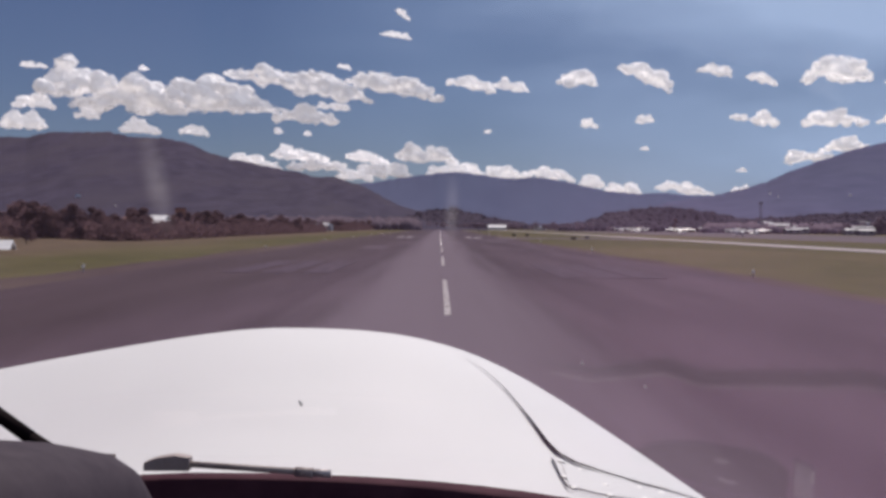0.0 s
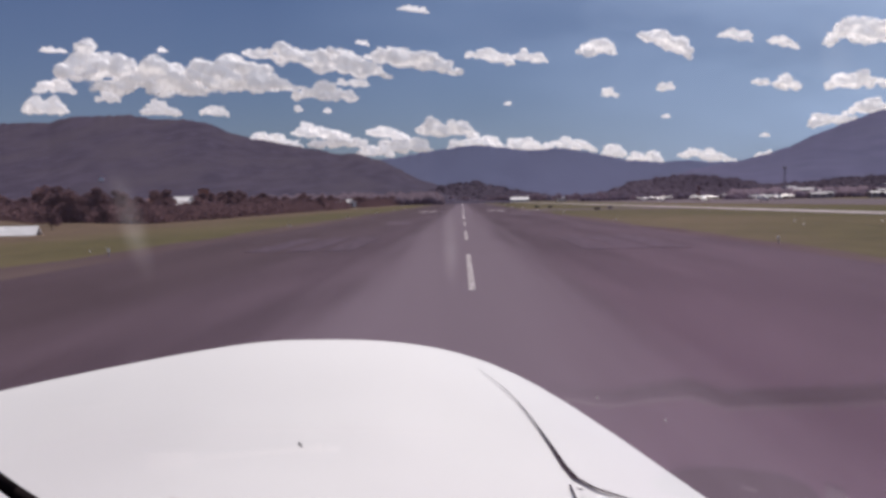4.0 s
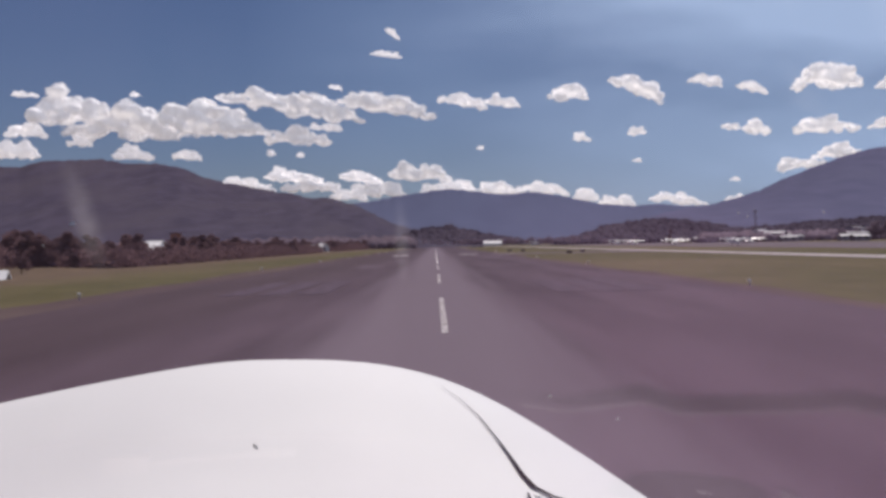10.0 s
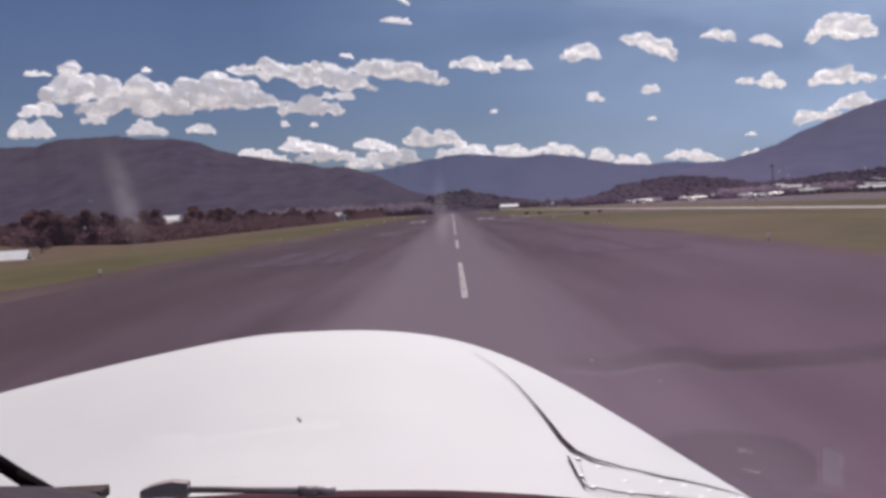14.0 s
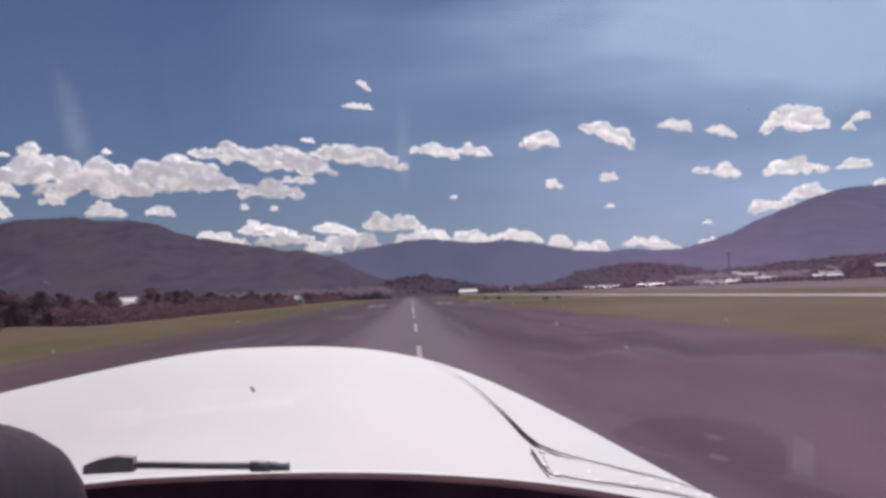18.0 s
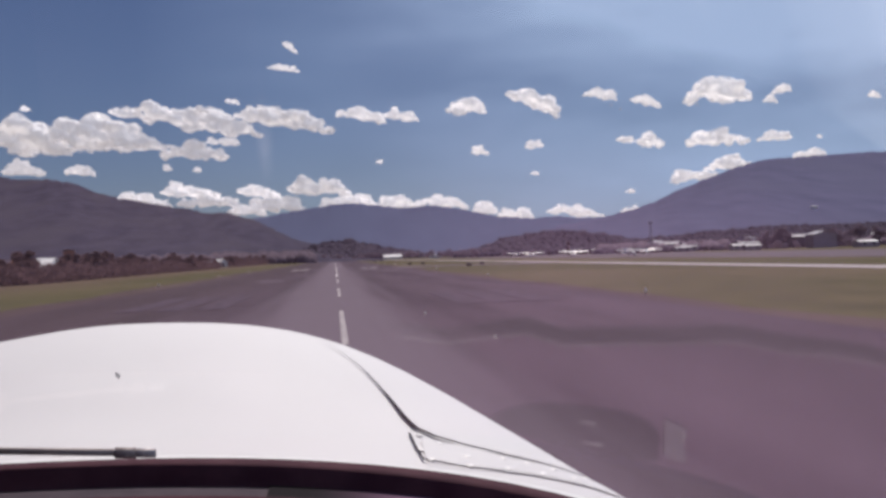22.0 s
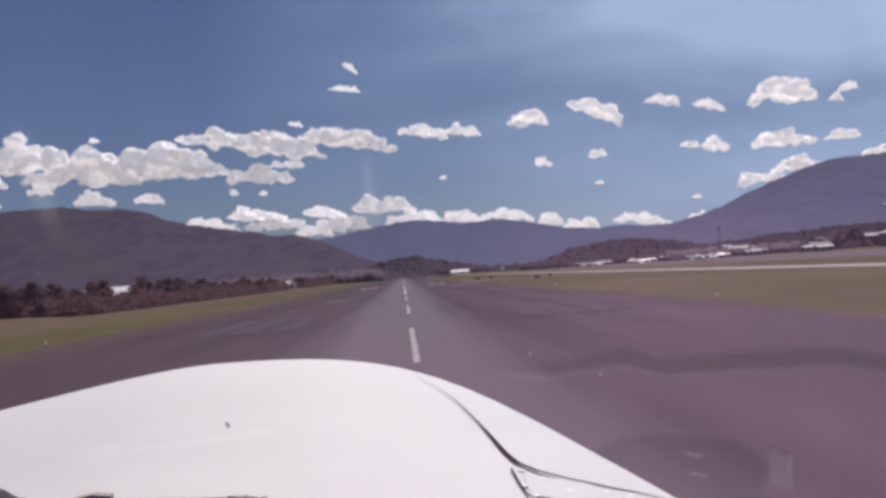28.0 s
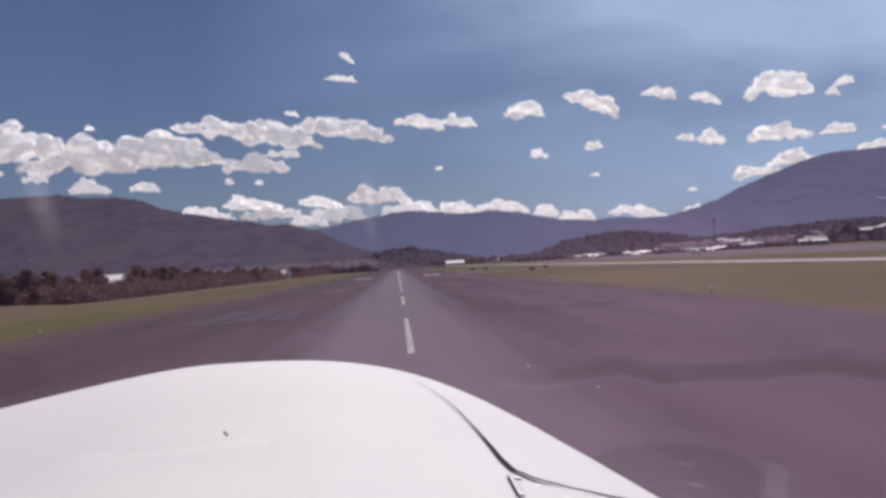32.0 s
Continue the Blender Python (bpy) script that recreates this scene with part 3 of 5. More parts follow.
def rim_depth(co, cell, reach):
    """For each vertex, 0 at the cloud's upright outline to 1 at a given depth inside it."""
    q = np.floor((co[:, [0, 2]] - co[:, [0, 2]].min(0)) / (cell * 1.25)).astype(int) + 2
    mask = np.zeros(q.max(0) + 3, bool)
    mask[q[:, 0], q[:, 1]] = True
    deep, steps = mask.astype(float), max(2, int(reach / (cell * 1.25)))
    for k in range(steps):
        mask = mask & np.roll(mask, 1, 0) & np.roll(mask, -1, 0) & np.roll(mask, 1, 1) & np.roll(mask, -1, 1)
        deep += mask
    return (deep[q[:, 0], q[:, 1]] - 1) / steps


def cloud(ax, el, w, h, lean=3.0, dist=4480.0):
    """A cumulus of many billows over a flatter base, merged into one skin, centred at x/y = ax and z/y = el; lean: degrees by which its right end sinks."""
    sag = math.radians(lean)
    grow = 1.0 if ax > 0.1 else 1.26 if w > 0.055 and ax < -0.1 else 1.13
    W, H = w * dist * grow, h * dist * grow
    H = max(H - 0.6 * W * abs(math.sin(sag)), H * 0.45)
    count = int(np.clip(30 * W / H, 30, 130))
    verts, faces = [], []
    lumps = cloud_rng.uniform(0.35, 1.0, int(np.clip(2.6 * W / H, 5, 13)))
    lumps[0] = lumps[-1] = 0.2
    for k in range(count):
        u = cloud_rng.uniform(-1, 1)
        env = (1 - abs(u) ** 2.6) ** 0.5 * np.interp(u, np.linspace(-1, 1, len(lumps)), lumps)
        v = cloud_rng.uniform(0, 1) ** 0.8
        r = H * (cloud_rng.uniform(0.16, 0.3) if k % 5 else cloud_rng.uniform(0.07, 0.13)) * (0.35 + 0.65 * env)
        v = v * 0.8 if k % 5 else v                     # small shreds crown the larger billows
        c = np.array([u * (W * 0.5 - r), cloud_rng.uniform(-0.3, 0.3) * H, (-0.4 + cloud_rng.uniform(-0.07, 0.07) + 0.86 * v * env) * H])
        faces.append(ICO_F + len(verts) * len(ICO_V))
        verts.append(ICO_V * r * np.array([1.5, 1.0, 0.85]) + c)
    V = np.concatenate(verts)
    ob = pydata("cloud", V, np.concatenate(faces), CLOUD_BRIGHT if w < 0.045 or ax > 0.1 else CLOUD)
    rm = ob.modifiers.new("skin", "REMESH")
    rm_size = max(H / 38, W / 190)
    rm.mode, rm.voxel_size = "VOXEL", rm_size
    skin = bpy.data.meshes.new_from_object(ob.evaluated_get(bpy.context.evaluated_depsgraph_get()))
    ob.modifiers.clear()
    ob.data = skin
    co, no = np.empty(len(skin.vertices) * 3), np.empty(len(skin.vertices) * 3)
    skin.vertices.foreach_get("co", co), skin.vertices.foreach_get("normal", no)
    co, no = co.reshape(-1, 3), no.reshape(-1, 3)
    d = np.array([noise.fractal(Vector(a), 0.95, 2.2, 6) for a in co * (1.9 / H) + np.array([ax * 90, 0.0, el * 50])])
    skin.vertices.foreach_set("co", (co + no * (d * H * 0.16)[:, None]).ravel())
    skin.polygons.foreach_set("use_smooth", [True] * len(skin.polygons))
    depth = skin.attributes.new("depth", "FLOAT", "POINT")
    depth.data.foreach_set("value", rim_depth(co, rm_size, H * 0.16))
    ob.location = (ax * dist, dist, el * dist + 2.25)
    ob.rotation_euler = (0, sag, 0)
    label = "small white sunlit cumulus cloud puff" if w < 0.03 else "long white cumulus cloud with greyish base" if w > 0.05 else "white sunlit cumulus cloud in blue sky"
    return tagged(ob, label, "cloud", "clouds in the sky")


cloud(-0.2923, 0.1236, 0.0588, 0.0301, 2)
cloud(-0.2517, 0.1096, 0.0814, 0.0350, 4)
cloud(-0.1766, 0.1120, 0.0814, 0.0347, 8)
cloud(-0.1156, 0.1211, 0.1004, 0.0295, 10)
cloud(-0.0363, 0.1192, 0.0724, 0.0259, 10)
cloud(-0.1098, 0.0929, 0.0512, 0.0172, 4)
cloud(-0.0874, 0.0995, 0.0262, 0.0084)
cloud(-0.2891, 0.0923, 0.0178, 0.0112)
cloud(-0.2459, 0.0818, 0.0292, 0.0130)
cloud(-0.2007, 0.0779, 0.0223, 0.0093, 6)
cloud(-0.3406, 0.0866, 0.0338, 0.0166)
cloud(-0.3325, 0.1014, 0.0307, 0.0133)
cloud(-0.3331, 0.1309, 0.0211, 0.0060)
cloud(-0.1519, 0.0540, 0.0428, 0.0139, 8)
cloud(-0.1150, 0.0610, 0.0440, 0.0140, 4)
cloud(-0.0990, 0.0510, 0.0480, 0.0130, 4)
cloud(-0.0580, 0.0590, 0.0330, 0.0160, 10)
cloud(-0.0470, 0.0480, 0.0460, 0.0150, 2)
cloud(-0.0700, 0.0430, 0.0300, 0.0110, 4)
cloud(-0.0103, 0.0628, 0.0452, 0.0208, 6)
cloud(0.0086, 0.0468, 0.0392, 0.0148)
cloud(-0.0301, 0.1755, 0.0142, 0.0121, 35)
cloud(-0.0370, 0.1580, 0.0244, 0.0078, 8)
cloud(-0.2433, 0.1293, 0.0090, 0.0051)
cloud(-0.0791, 0.1312, 0.0115, 0.0060, 14)
cloud(-0.1088, 0.0767, 0.0066, 0.0054)
cloud(-0.1324, 0.0793, 0.0060, 0.0072)
cloud(0.0270, 0.1192, 0.0386, 0.0163, 12)
cloud(0.0572, 0.1182, 0.0277, 0.0118, 6)
cloud(0.1123, 0.1242, 0.0356, 0.0184, 4)
cloud(0.1700, 0.1286, 0.0506, 0.0307, 26)
cloud(0.2255, 0.1328, 0.0307, 0.0163, 10)
cloud(0.2637, 0.1258, 0.0268, 0.0139, 14)
cloud(0.3253, 0.1355, 0.0606, 0.0301, -2)
cloud(0.3712, 0.1251, 0.0130, 0.0090)
cloud(0.3809, 0.1332, 0.0181, 0.0115, -8)
cloud(0.3241, 0.0966, 0.0576, 0.0217, 0)
cloud(0.3736, 0.0938, 0.0314, 0.0118, -2)
cloud(0.2669, 0.0942, 0.0232, 0.0190, 10)
cloud(0.2467, 0.0941, 0.0163, 0.0109, 8)
cloud(0.1225, 0.0879, 0.0148, 0.0118, 4)
cloud(0.1673, 0.0919, 0.0154, 0.0112, -4)
cloud(0.3018, 0.0633, 0.0422, 0.0169, -6)
cloud(0.3312, 0.0725, 0.0392, 0.0169, -6)
cloud(0.0233, 0.0492, 0.0211, 0.0102, 8)
cloud(0.0536, 0.0467, 0.0365, 0.0148)
cloud(0.0889, 0.0457, 0.0407, 0.0133, 6)
cloud(0.1248, 0.0392, 0.0229, 0.0127, 4)
cloud(0.1506, 0.0343, 0.0326, 0.0133, 4)
cloud(0.2004, 0.0347, 0.0506, 0.0139, 6)
cloud(0.2476, 0.0346, 0.0181, 0.0072, -8)
cloud(0.1674, 0.0666, 0.0078, 0.0048)
cloud(0.2480, 0.0496, 0.0096, 0.0045)
cloud(0.0390, 0.0793, 0.0060, 0.0042)
cloud(0.4048, 0.0764, 0.0339, 0.0108, 0)
cloud(0.5367, 0.1704, 0.0217, 0.0156, -6)
cloud(0.4622, 0.1266, 0.0105, 0.0081)
cloud(0.4887, 0.1232, 0.0061, 0.0061)
cloud(0.5381, 0.0950, 0.0142, 0.0091)
cloud(0.4128, 0.0914, 0.0054, 0.0034)


# ---- the aircraft: engine cowling, windscreen foot and panel top ----
EYE_Z = 2.25
AX = -0.182                                         # aircraft's long axis
STATIONS = (0.62, 0.893, 1.166, 1.4)
FOOT = 0.79                                          # where the windscreen meets the cowling


def poly4(v, y):
    """Cubic through four values at the stations."""
    out = 0.0
    for i in range(4):
        term = v[i]
        for j in range(4):
            if i != j:
                term *= (y - STATIONS[j]) / (STATIONS[i] - STATIONS[j])
        out += term
    return out


def cowl_section(y):
    y = min(y, 1.4)
    f = (y - 0.62) / 0.78
    return (poly4((0.7994, 0.6463, 0.4729, 0.4048), y), poly4((-0.1692, -0.1514, -0.1042, -0.1246), y), 2.3603 + 0.5464 * f, 0.5166 + 0.0629 * f)


def cowl_fall(d, half, n, deep):
    """How far the top has fallen d metres from the long axis: round towards the right seat, a straighter slope on the other side."""
    if d >= 0:
        return deep * (1 - max(0.0, 1 - min(d / half, 1.0) ** n) ** (1 / n))
    n = 1.44 * n
    return 0.835 * deep * (1 - max(0.0, 1 - min(-d / (1.9 * half), 1.0) ** n) ** (1 / n)) + 0.185 * (math.hypot(d, 0.07) - 0.07)


def cowl_z(x, y):
    """Height of the cowling's top at x, y."""
    half, crown, n, deep = cowl_section(y)
    return EYE_Z + crown - cowl_fall(x - AX, half, n, deep)


def cowl_ring(y, shrink=1.0, drop=0.0):
    half, crown, n, deep = cowl_section(y)
    pts = []
    for i in range(64):
        t = math.pi * i / 63
        u = -math.cos(t)
        z = crown - cowl_fall(u * half, half, n, deep)
        pts.append((u * half, z))
    for i in range(1, 31):                           # the belly
        t = math.pi * i / 31
        pts.append((math.cos(t) * half, crown - deep - math.sin(t) ** 0.7 * 0.36))
    mid = crown - deep * 0.8
    return [(AX + x * shrink, y, EYE_Z + mid + (z - mid) * shrink - drop) for x, z in pts]


plane = thing("light_aircraft", "white light aircraft standing on the runway centre line", "aircraft", (0, 0, 0))
rings = [cowl_ring(FOOT + 0.008 + (1.392 - FOOT) * i / 44) for i in range(45)]
rings += [cowl_ring(1.4 + 0.16 * math.sin(a), 0.3 + 0.7 * math.cos(a), 0.02 * math.sin(a)) for a in (0.25, 0.5, 0.75, 1.0, 1.25, 1.5)]
cowling = part("engine_cowling", loft(B(), rings), COWL_PAINT, plane, "glossy white painted engine cowling", True)


def strip(name, pts, widths, material, parent, label="", lift=0.0018):
    """A narrow band that lies on the cowling along (x, y) points."""
    fine = []
    for (a, b), (wa, wb) in zip(zip(pts, pts[1:]), zip(widths, widths[1:])):
        for i in range(8):
            f = i / 8
            fine.append((a[0] + (b[0] - a[0]) * f, a[1] + (b[1] - a[1]) * f, wa + (wb - wa) * f))
    fine.append((*pts[-1], widths[-1]))
    verts, faces = [], []
    for i, (x, y, w) in enumerate(fine):
        p, q = fine[max(0, i - 1)], fine[min(len(fine) - 1, i + 1)]
        d = Vector((q[0] - p[0], q[1] - p[1])).normalized()
        for s in (-1, 1):
            xx, yy = x - d.y * w * s, y + d.x * w * s
            verts.append((xx, yy, cowl_z(xx, yy) + lift))
    for i in range(len(fine) - 1):
        faces.append((2 * i, 2 * i + 1, 2 * i + 3, 2 * i + 2))
    return pydata(name, verts, faces, material, parent, label)


strip("panel_gap", [(0.012, 1.17), (0.03, 1.125), (0.0455, 1.075), (0.0572, 1.022)], [0.0003, 0.0004, 0.0006, 0.0008], BLACK_RUBBER_SHADE, plane, "dark hairline gap beside the cowling hatch")
# black strip on the surface stands for the dark depth of the open joint
strip("hatch_seal", [(0.0572, 1.022), (0.0657, 0.98), (0.0733, 0.938), (0.0801, 0.915), (0.0934, 0.902), (0.1169, 0.896), (0.146, 0.898), (0.185, 0.915), (0.22, 0.94), (0.28, 0.99)],
      [0.0008, 0.0013, 0.0021, 0.0026, 0.0024, 0.0021, 0.0016, 0.0013, 0.001, 0.0009], BLACK_RUBBER_SHADE, plane, "black strip for the dark gap of the open cowling joint")
strip("panel_joint", [(0.0743, 0.899), (0.0769, 0.864), (0.08, 0.838), (0.086, 0.832), (0.11, 0.838), (0.15, 0.856), (0.185, 0.872), (0.24, 0.91)], [0.0008] * 3 + [0.0005] * 5, BLACK_RUBBER_SHADE, plane,
      "thin dark joint round the riveted panel")
strip("riveted_panel", [(0.082, 0.868), (0.1, 0.868), (0.13, 0.872), (0.17, 0.888), (0.24, 0.93)], [0.022, 0.026, 0.023, 0.02, 0.018], COWL_PAINT, plane, "white riveted panel behind the cowling", 0.0009)


def dome(x, y, r, h):
    bm = B()
    z = cowl_z(x, y) + 0.0008
    top = bm.verts.new((x, y, z + h))
    ring = [[bm.verts.new((x + r * k * math.cos(a * math.pi / 4), y + r * k * math.sin(a * math.pi / 4), z + h * g)) for a in range(8)] for k, g in ((0.6, 0.75), (1.0, 0.0))]
    for i in range(8):
        bm.faces.new((top, ring[0][i], ring[0][(i + 1) % 8]))
        bm.faces.new((ring[0][i], ring[1][i], ring[1][(i + 1) % 8], ring[0][(i + 1) % 8]))
    return bm


for x, y in ((0.0817, 0.9), (0.0794, 0.864), (0.0854, 0.844), (0.0948, 0.889), (0.1114, 0.868), (0.1116, 0.845), (0.1398, 0.886), (0.1398, 0.86), (0.1575, 0.892), (0.166, 0.874),
             (0.1784, 0.902), (0.1928, 0.898), (0.205, 0.92)):
    part("rivet", dome(x, y, 0.0032, 0.001), RIVET_AND_GLINT, plane, "", True)

# cowl foot, black windscreen gasket and the panel top behind it
def cross_strip(name, ys, zs, x0, x1, material, parent, label, n=40, bow=0.0, hug=False):
    """A lofted band that runs across the aircraft with the given profile."""
    verts, faces = [], []
    for i in range(n + 1):
        x = x0 + (x1 - x0) * i / n
        back = bow * ((x - AX) / 0.5) ** 2
        for y, z in zip(ys, zs):
            verts.append((x, y - back, cowl_z(x, y - back if hug else FOOT) + z))
    m = len(ys)
    for i in range(n):
        for j in range(m - 1):
            q = i * m + j
            faces.append((q, q + m, q + m + 1, q + 1))
    return pydata(name, verts, faces, material, parent, label, True)


GASKET = surface("maroon_rubber", (0.042, 0.015, 0.024), (0.066, 0.027, 0.037), 25, 0.8)
cross_strip("windscreen_gasket", (0.811, 0.809, 0.803, 0.797, 0.794, 0.793), (-0.004, 0.0008, 0.0016, 0.0008, -0.004, -0.03), -0.72, 0.46, GASKET, plane, "dark maroon rubber gasket along the windscreen's foot", bow=-0.03, hug=True)
verts, faces = [], []
for i in range(60):                                  # the rubber's inner lip over the cowling's rear edge
    x = -0.72 + 0.02 * i
    y1 = 0.8 + 0.03 * ((x - AX) / 0.5) ** 2
    verts += [(x, y1, cowl_z(x, y1) + 0.0012), (x, 0.794, cowl_z(x, 0.794) + 0.0012), (x, 0.792, cowl_z(x, 0.792) - 0.03)]
    if i:
        q = 3 * i
        faces += [(q - 3, q, q + 1, q - 2), (q - 2, q + 1, q + 2, q - 1)]
pydata("gasket_lip", verts, faces, GASKET, plane, "inner lip of the maroon rubber gasket", True)
cross_strip("panel_top", (0.802, 0.78, 0.7, 0.6, 0.5, 0.485, 0.48), (-0.012, -0.011, -0.016, -0.024, -0.034, -0.045, -0.2), -0.72, 0.46, DASH, plane, "dark grey vinyl top of the instrument panel", bow=-0.03)
cross_strip("panel_trim", (0.7535, 0.751, 0.7485), (-0.0135, -0.0095, -0.0135), -0.72, 0.46, GASKET, plane, "thin dark maroon cord along the panel top", bow=-0.03)

PLATE_EDGE = surface("rusty_brown_edge", (0.06, 0.03, 0.03), (0.1, 0.055, 0.05), 40, 0.7)
# hood over the instruments: a rounded box, its opening towards the seats painted on
hood = B()
prof = [(0.428, -0.26), (0.42, -0.12), (0.42, -0.1), (0.427, -0.094), (0.445, -0.092), (0.5, -0.099), (0.56, -0.109), (0.588, -0.116), (0.598, -0.122), (0.604, -0.134), (0.606, -0.26)]
rows = []
for x, f in ((-0.72, 1.0), (-0.4, 1.0), (-0.26, 1.0), (-0.205, 0.985), (-0.182, 0.955), (-0.17, 0.9), (-0.164, 0.82), (-0.162, 0.7), (-0.162, 0.05)):
    rows.append([hood.verts.new((x + 0.012 * (y - 0.6) / 0.18, y, EYE_Z - 0.25 + (z + 0.262) * f)) for y, z in prof])
for p, q in zip(rows, rows[1:]):
    for i in range(len(prof) - 1):
        hood.faces.new((p[i], p[i + 1], q[i + 1], q[i]))
hood.faces.new(rows[-1][::-1])
part("instrument_hood", hood, DASH, plane, "dark grey hood over the instruments", True)
mouth = B()                                          # black sheet for the shade inside the opening, with its rounded corner
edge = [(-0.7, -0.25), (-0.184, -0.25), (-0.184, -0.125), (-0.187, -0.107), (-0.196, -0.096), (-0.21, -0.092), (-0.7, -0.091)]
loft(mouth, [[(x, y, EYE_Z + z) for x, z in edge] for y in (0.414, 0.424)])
part("hood_opening", mouth, BLACK_RUBBER_SHADE, plane, "black sheet for the shaded opening of the instrument hood")
vent = B()
tube(vent, (-0.262, 0.4135, EYE_Z - 0.15), (-0.262, 0.408, EYE_Z - 0.15), 0.026, 0.028, 20)
part("instrument_bezel", vent, PLATE_EDGE, plane, "round dark instrument bezel")

WIPER = surface("weathered_grey_paint", (0.22, 0.172, 0.17), (0.29, 0.235, 0.232), 60, 0.6, 0.1)
# wiper: steel arm with a socket, lying across the cowl foot
wiper = B()
tube(wiper, (-0.186, 0.765, EYE_Z - 0.1495), (-0.103, 0.76, EYE_Z - 0.1535), 0.0021, 0.0023, 10)
arm = part("wiper_arm", wiper, WIPER, plane, "weathered grey arm of the windscreen wiper", True)
sock = B()
tube(sock, (-0.108, 0.76, EYE_Z - 0.1535), (-0.096, 0.76, EYE_Z - 0.1541), 0.0034, 0.0034, 12)
part("wiper_socket", sock, WIPER, plane, "grey socket on the wiper arm", True)
tip_ = B()
tube(tip_, (-0.0965, 0.76, EYE_Z - 0.1541), (-0.0845, 0.76, EYE_Z - 0.1546), 0.0028, 0.0028, 12)
part("wiper_end", tip_, STEEL, plane, "bright steel end of the wiper arm", True)
post_ = B()
tube(post_, (-0.236, 0.695, EYE_Z - 0.137), (-0.262, 0.7, EYE_Z - 0.122), 0.0044, 0.0044, 12)
tube(post_, (-0.262, 0.7, EYE_Z - 0.122), (-0.29, 0.712, EYE_Z - 0.107), 0.0044, 0.0044, 12)
tube(post_, (-0.29, 0.712, EYE_Z - 0.107), (-0.46, 0.62, EYE_Z + 0.04), 0.0044, 0.005, 12)
tube(post_, (-0.46, 0.62, EYE_Z + 0.04), (-0.5, 0.34, EYE_Z + 0.29), 0.005, 0.005, 12)
part("windscreen_post", post_, BLACK_RUBBER_SHADE, plane, "dark rubber-lined post of the windscreen", True)
mount = B()
loft(mount, [[(x, 0.765 + dy, EYE_Z - 0.1495 + dz) for dy, dz in ((-0.006, -0.004), (0.006, -0.004), (0.005, h), (-0.005, h))] for x, h in ((-0.208, 0.001), (-0.2, 0.004), (-0.188, 0.006), (-0.178, 0.0045))])
part("wiper_mount", mount, WIPER, plane, "weathered grey mount of the wiper arm")
PLATE = surface("brown_painted_plate", (0.05, 0.035, 0.036), (0.08, 0.06, 0.06), 30, 0.8)
plate = B()
box(plate, -0.27, -0.222, 0.725, 0.745, EYE_Z - 0.146, EYE_Z - 0.1395, 0.0012)
part("defrost_plate", plate, PLATE, plane, "brown plate at the windscreen's foot")

# purple-grey pad added on the panel top before the right-hand seat, to mirror a faint purple veil in the windscreen
PAD = surface("mauve_veil_pad", (0.26, 0.135, 0.23), (0.32, 0.17, 0.29), 14, 0.9, 0.1, 300, c=(0.22, 0.115, 0.2), cscale=9)
# coloured from near black to mauve by position, so that the mirrored veil fades in
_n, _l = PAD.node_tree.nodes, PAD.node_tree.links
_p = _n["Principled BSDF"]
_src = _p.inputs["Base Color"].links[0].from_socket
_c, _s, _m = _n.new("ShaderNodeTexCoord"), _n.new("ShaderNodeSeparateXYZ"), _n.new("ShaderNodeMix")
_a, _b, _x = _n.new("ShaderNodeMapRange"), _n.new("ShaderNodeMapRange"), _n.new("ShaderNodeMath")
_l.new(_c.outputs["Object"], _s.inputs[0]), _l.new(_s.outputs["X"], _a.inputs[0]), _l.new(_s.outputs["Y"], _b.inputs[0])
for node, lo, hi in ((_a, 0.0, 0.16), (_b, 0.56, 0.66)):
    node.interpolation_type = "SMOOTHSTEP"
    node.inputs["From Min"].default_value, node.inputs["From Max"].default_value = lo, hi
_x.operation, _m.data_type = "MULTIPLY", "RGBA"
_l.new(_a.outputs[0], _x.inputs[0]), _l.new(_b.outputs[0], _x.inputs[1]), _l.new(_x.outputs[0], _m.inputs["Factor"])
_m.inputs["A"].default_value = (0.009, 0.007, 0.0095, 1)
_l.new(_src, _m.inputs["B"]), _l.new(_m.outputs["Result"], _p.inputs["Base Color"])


def on_panel(x, y, lift):
    return (x, y, cowl_z(x, FOOT) - 0.01 + lift)


verts, faces = [], []
for i in range(25):
    f = i / 24
    for j in range(9):
        g = j / 8
        x = -0.02 + 0.47 * f
        verts.append(on_panel(x, 0.52 + (0.286 + 0.03 * ((x - AX) / 0.5) ** 2) * g, 0.0))
for i in range(24):
    for j in range(8):
        q = i * 9 + j
        faces.append((q, q + 9, q + 10, q + 1))
pydata("panel_pad", verts, faces, PAD, plane, "mauve pad added on the panel top to mirror a veil", True)
# flat black strip for a groove's shade, added for the dark band in the mirrored veil
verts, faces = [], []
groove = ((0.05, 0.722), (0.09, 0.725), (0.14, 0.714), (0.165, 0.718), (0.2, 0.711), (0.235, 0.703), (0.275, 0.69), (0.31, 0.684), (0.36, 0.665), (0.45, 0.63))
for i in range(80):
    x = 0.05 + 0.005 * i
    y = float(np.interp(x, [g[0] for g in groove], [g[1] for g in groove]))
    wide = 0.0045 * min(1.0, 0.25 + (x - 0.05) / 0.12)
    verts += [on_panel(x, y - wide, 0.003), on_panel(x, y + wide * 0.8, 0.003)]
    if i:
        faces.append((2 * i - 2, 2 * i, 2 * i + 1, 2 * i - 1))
pydata("pad_groove", verts, faces, BLACK_RUBBER_SHADE, plane, "black strip for the shade of a groove across the pad")
verts, faces = [], []
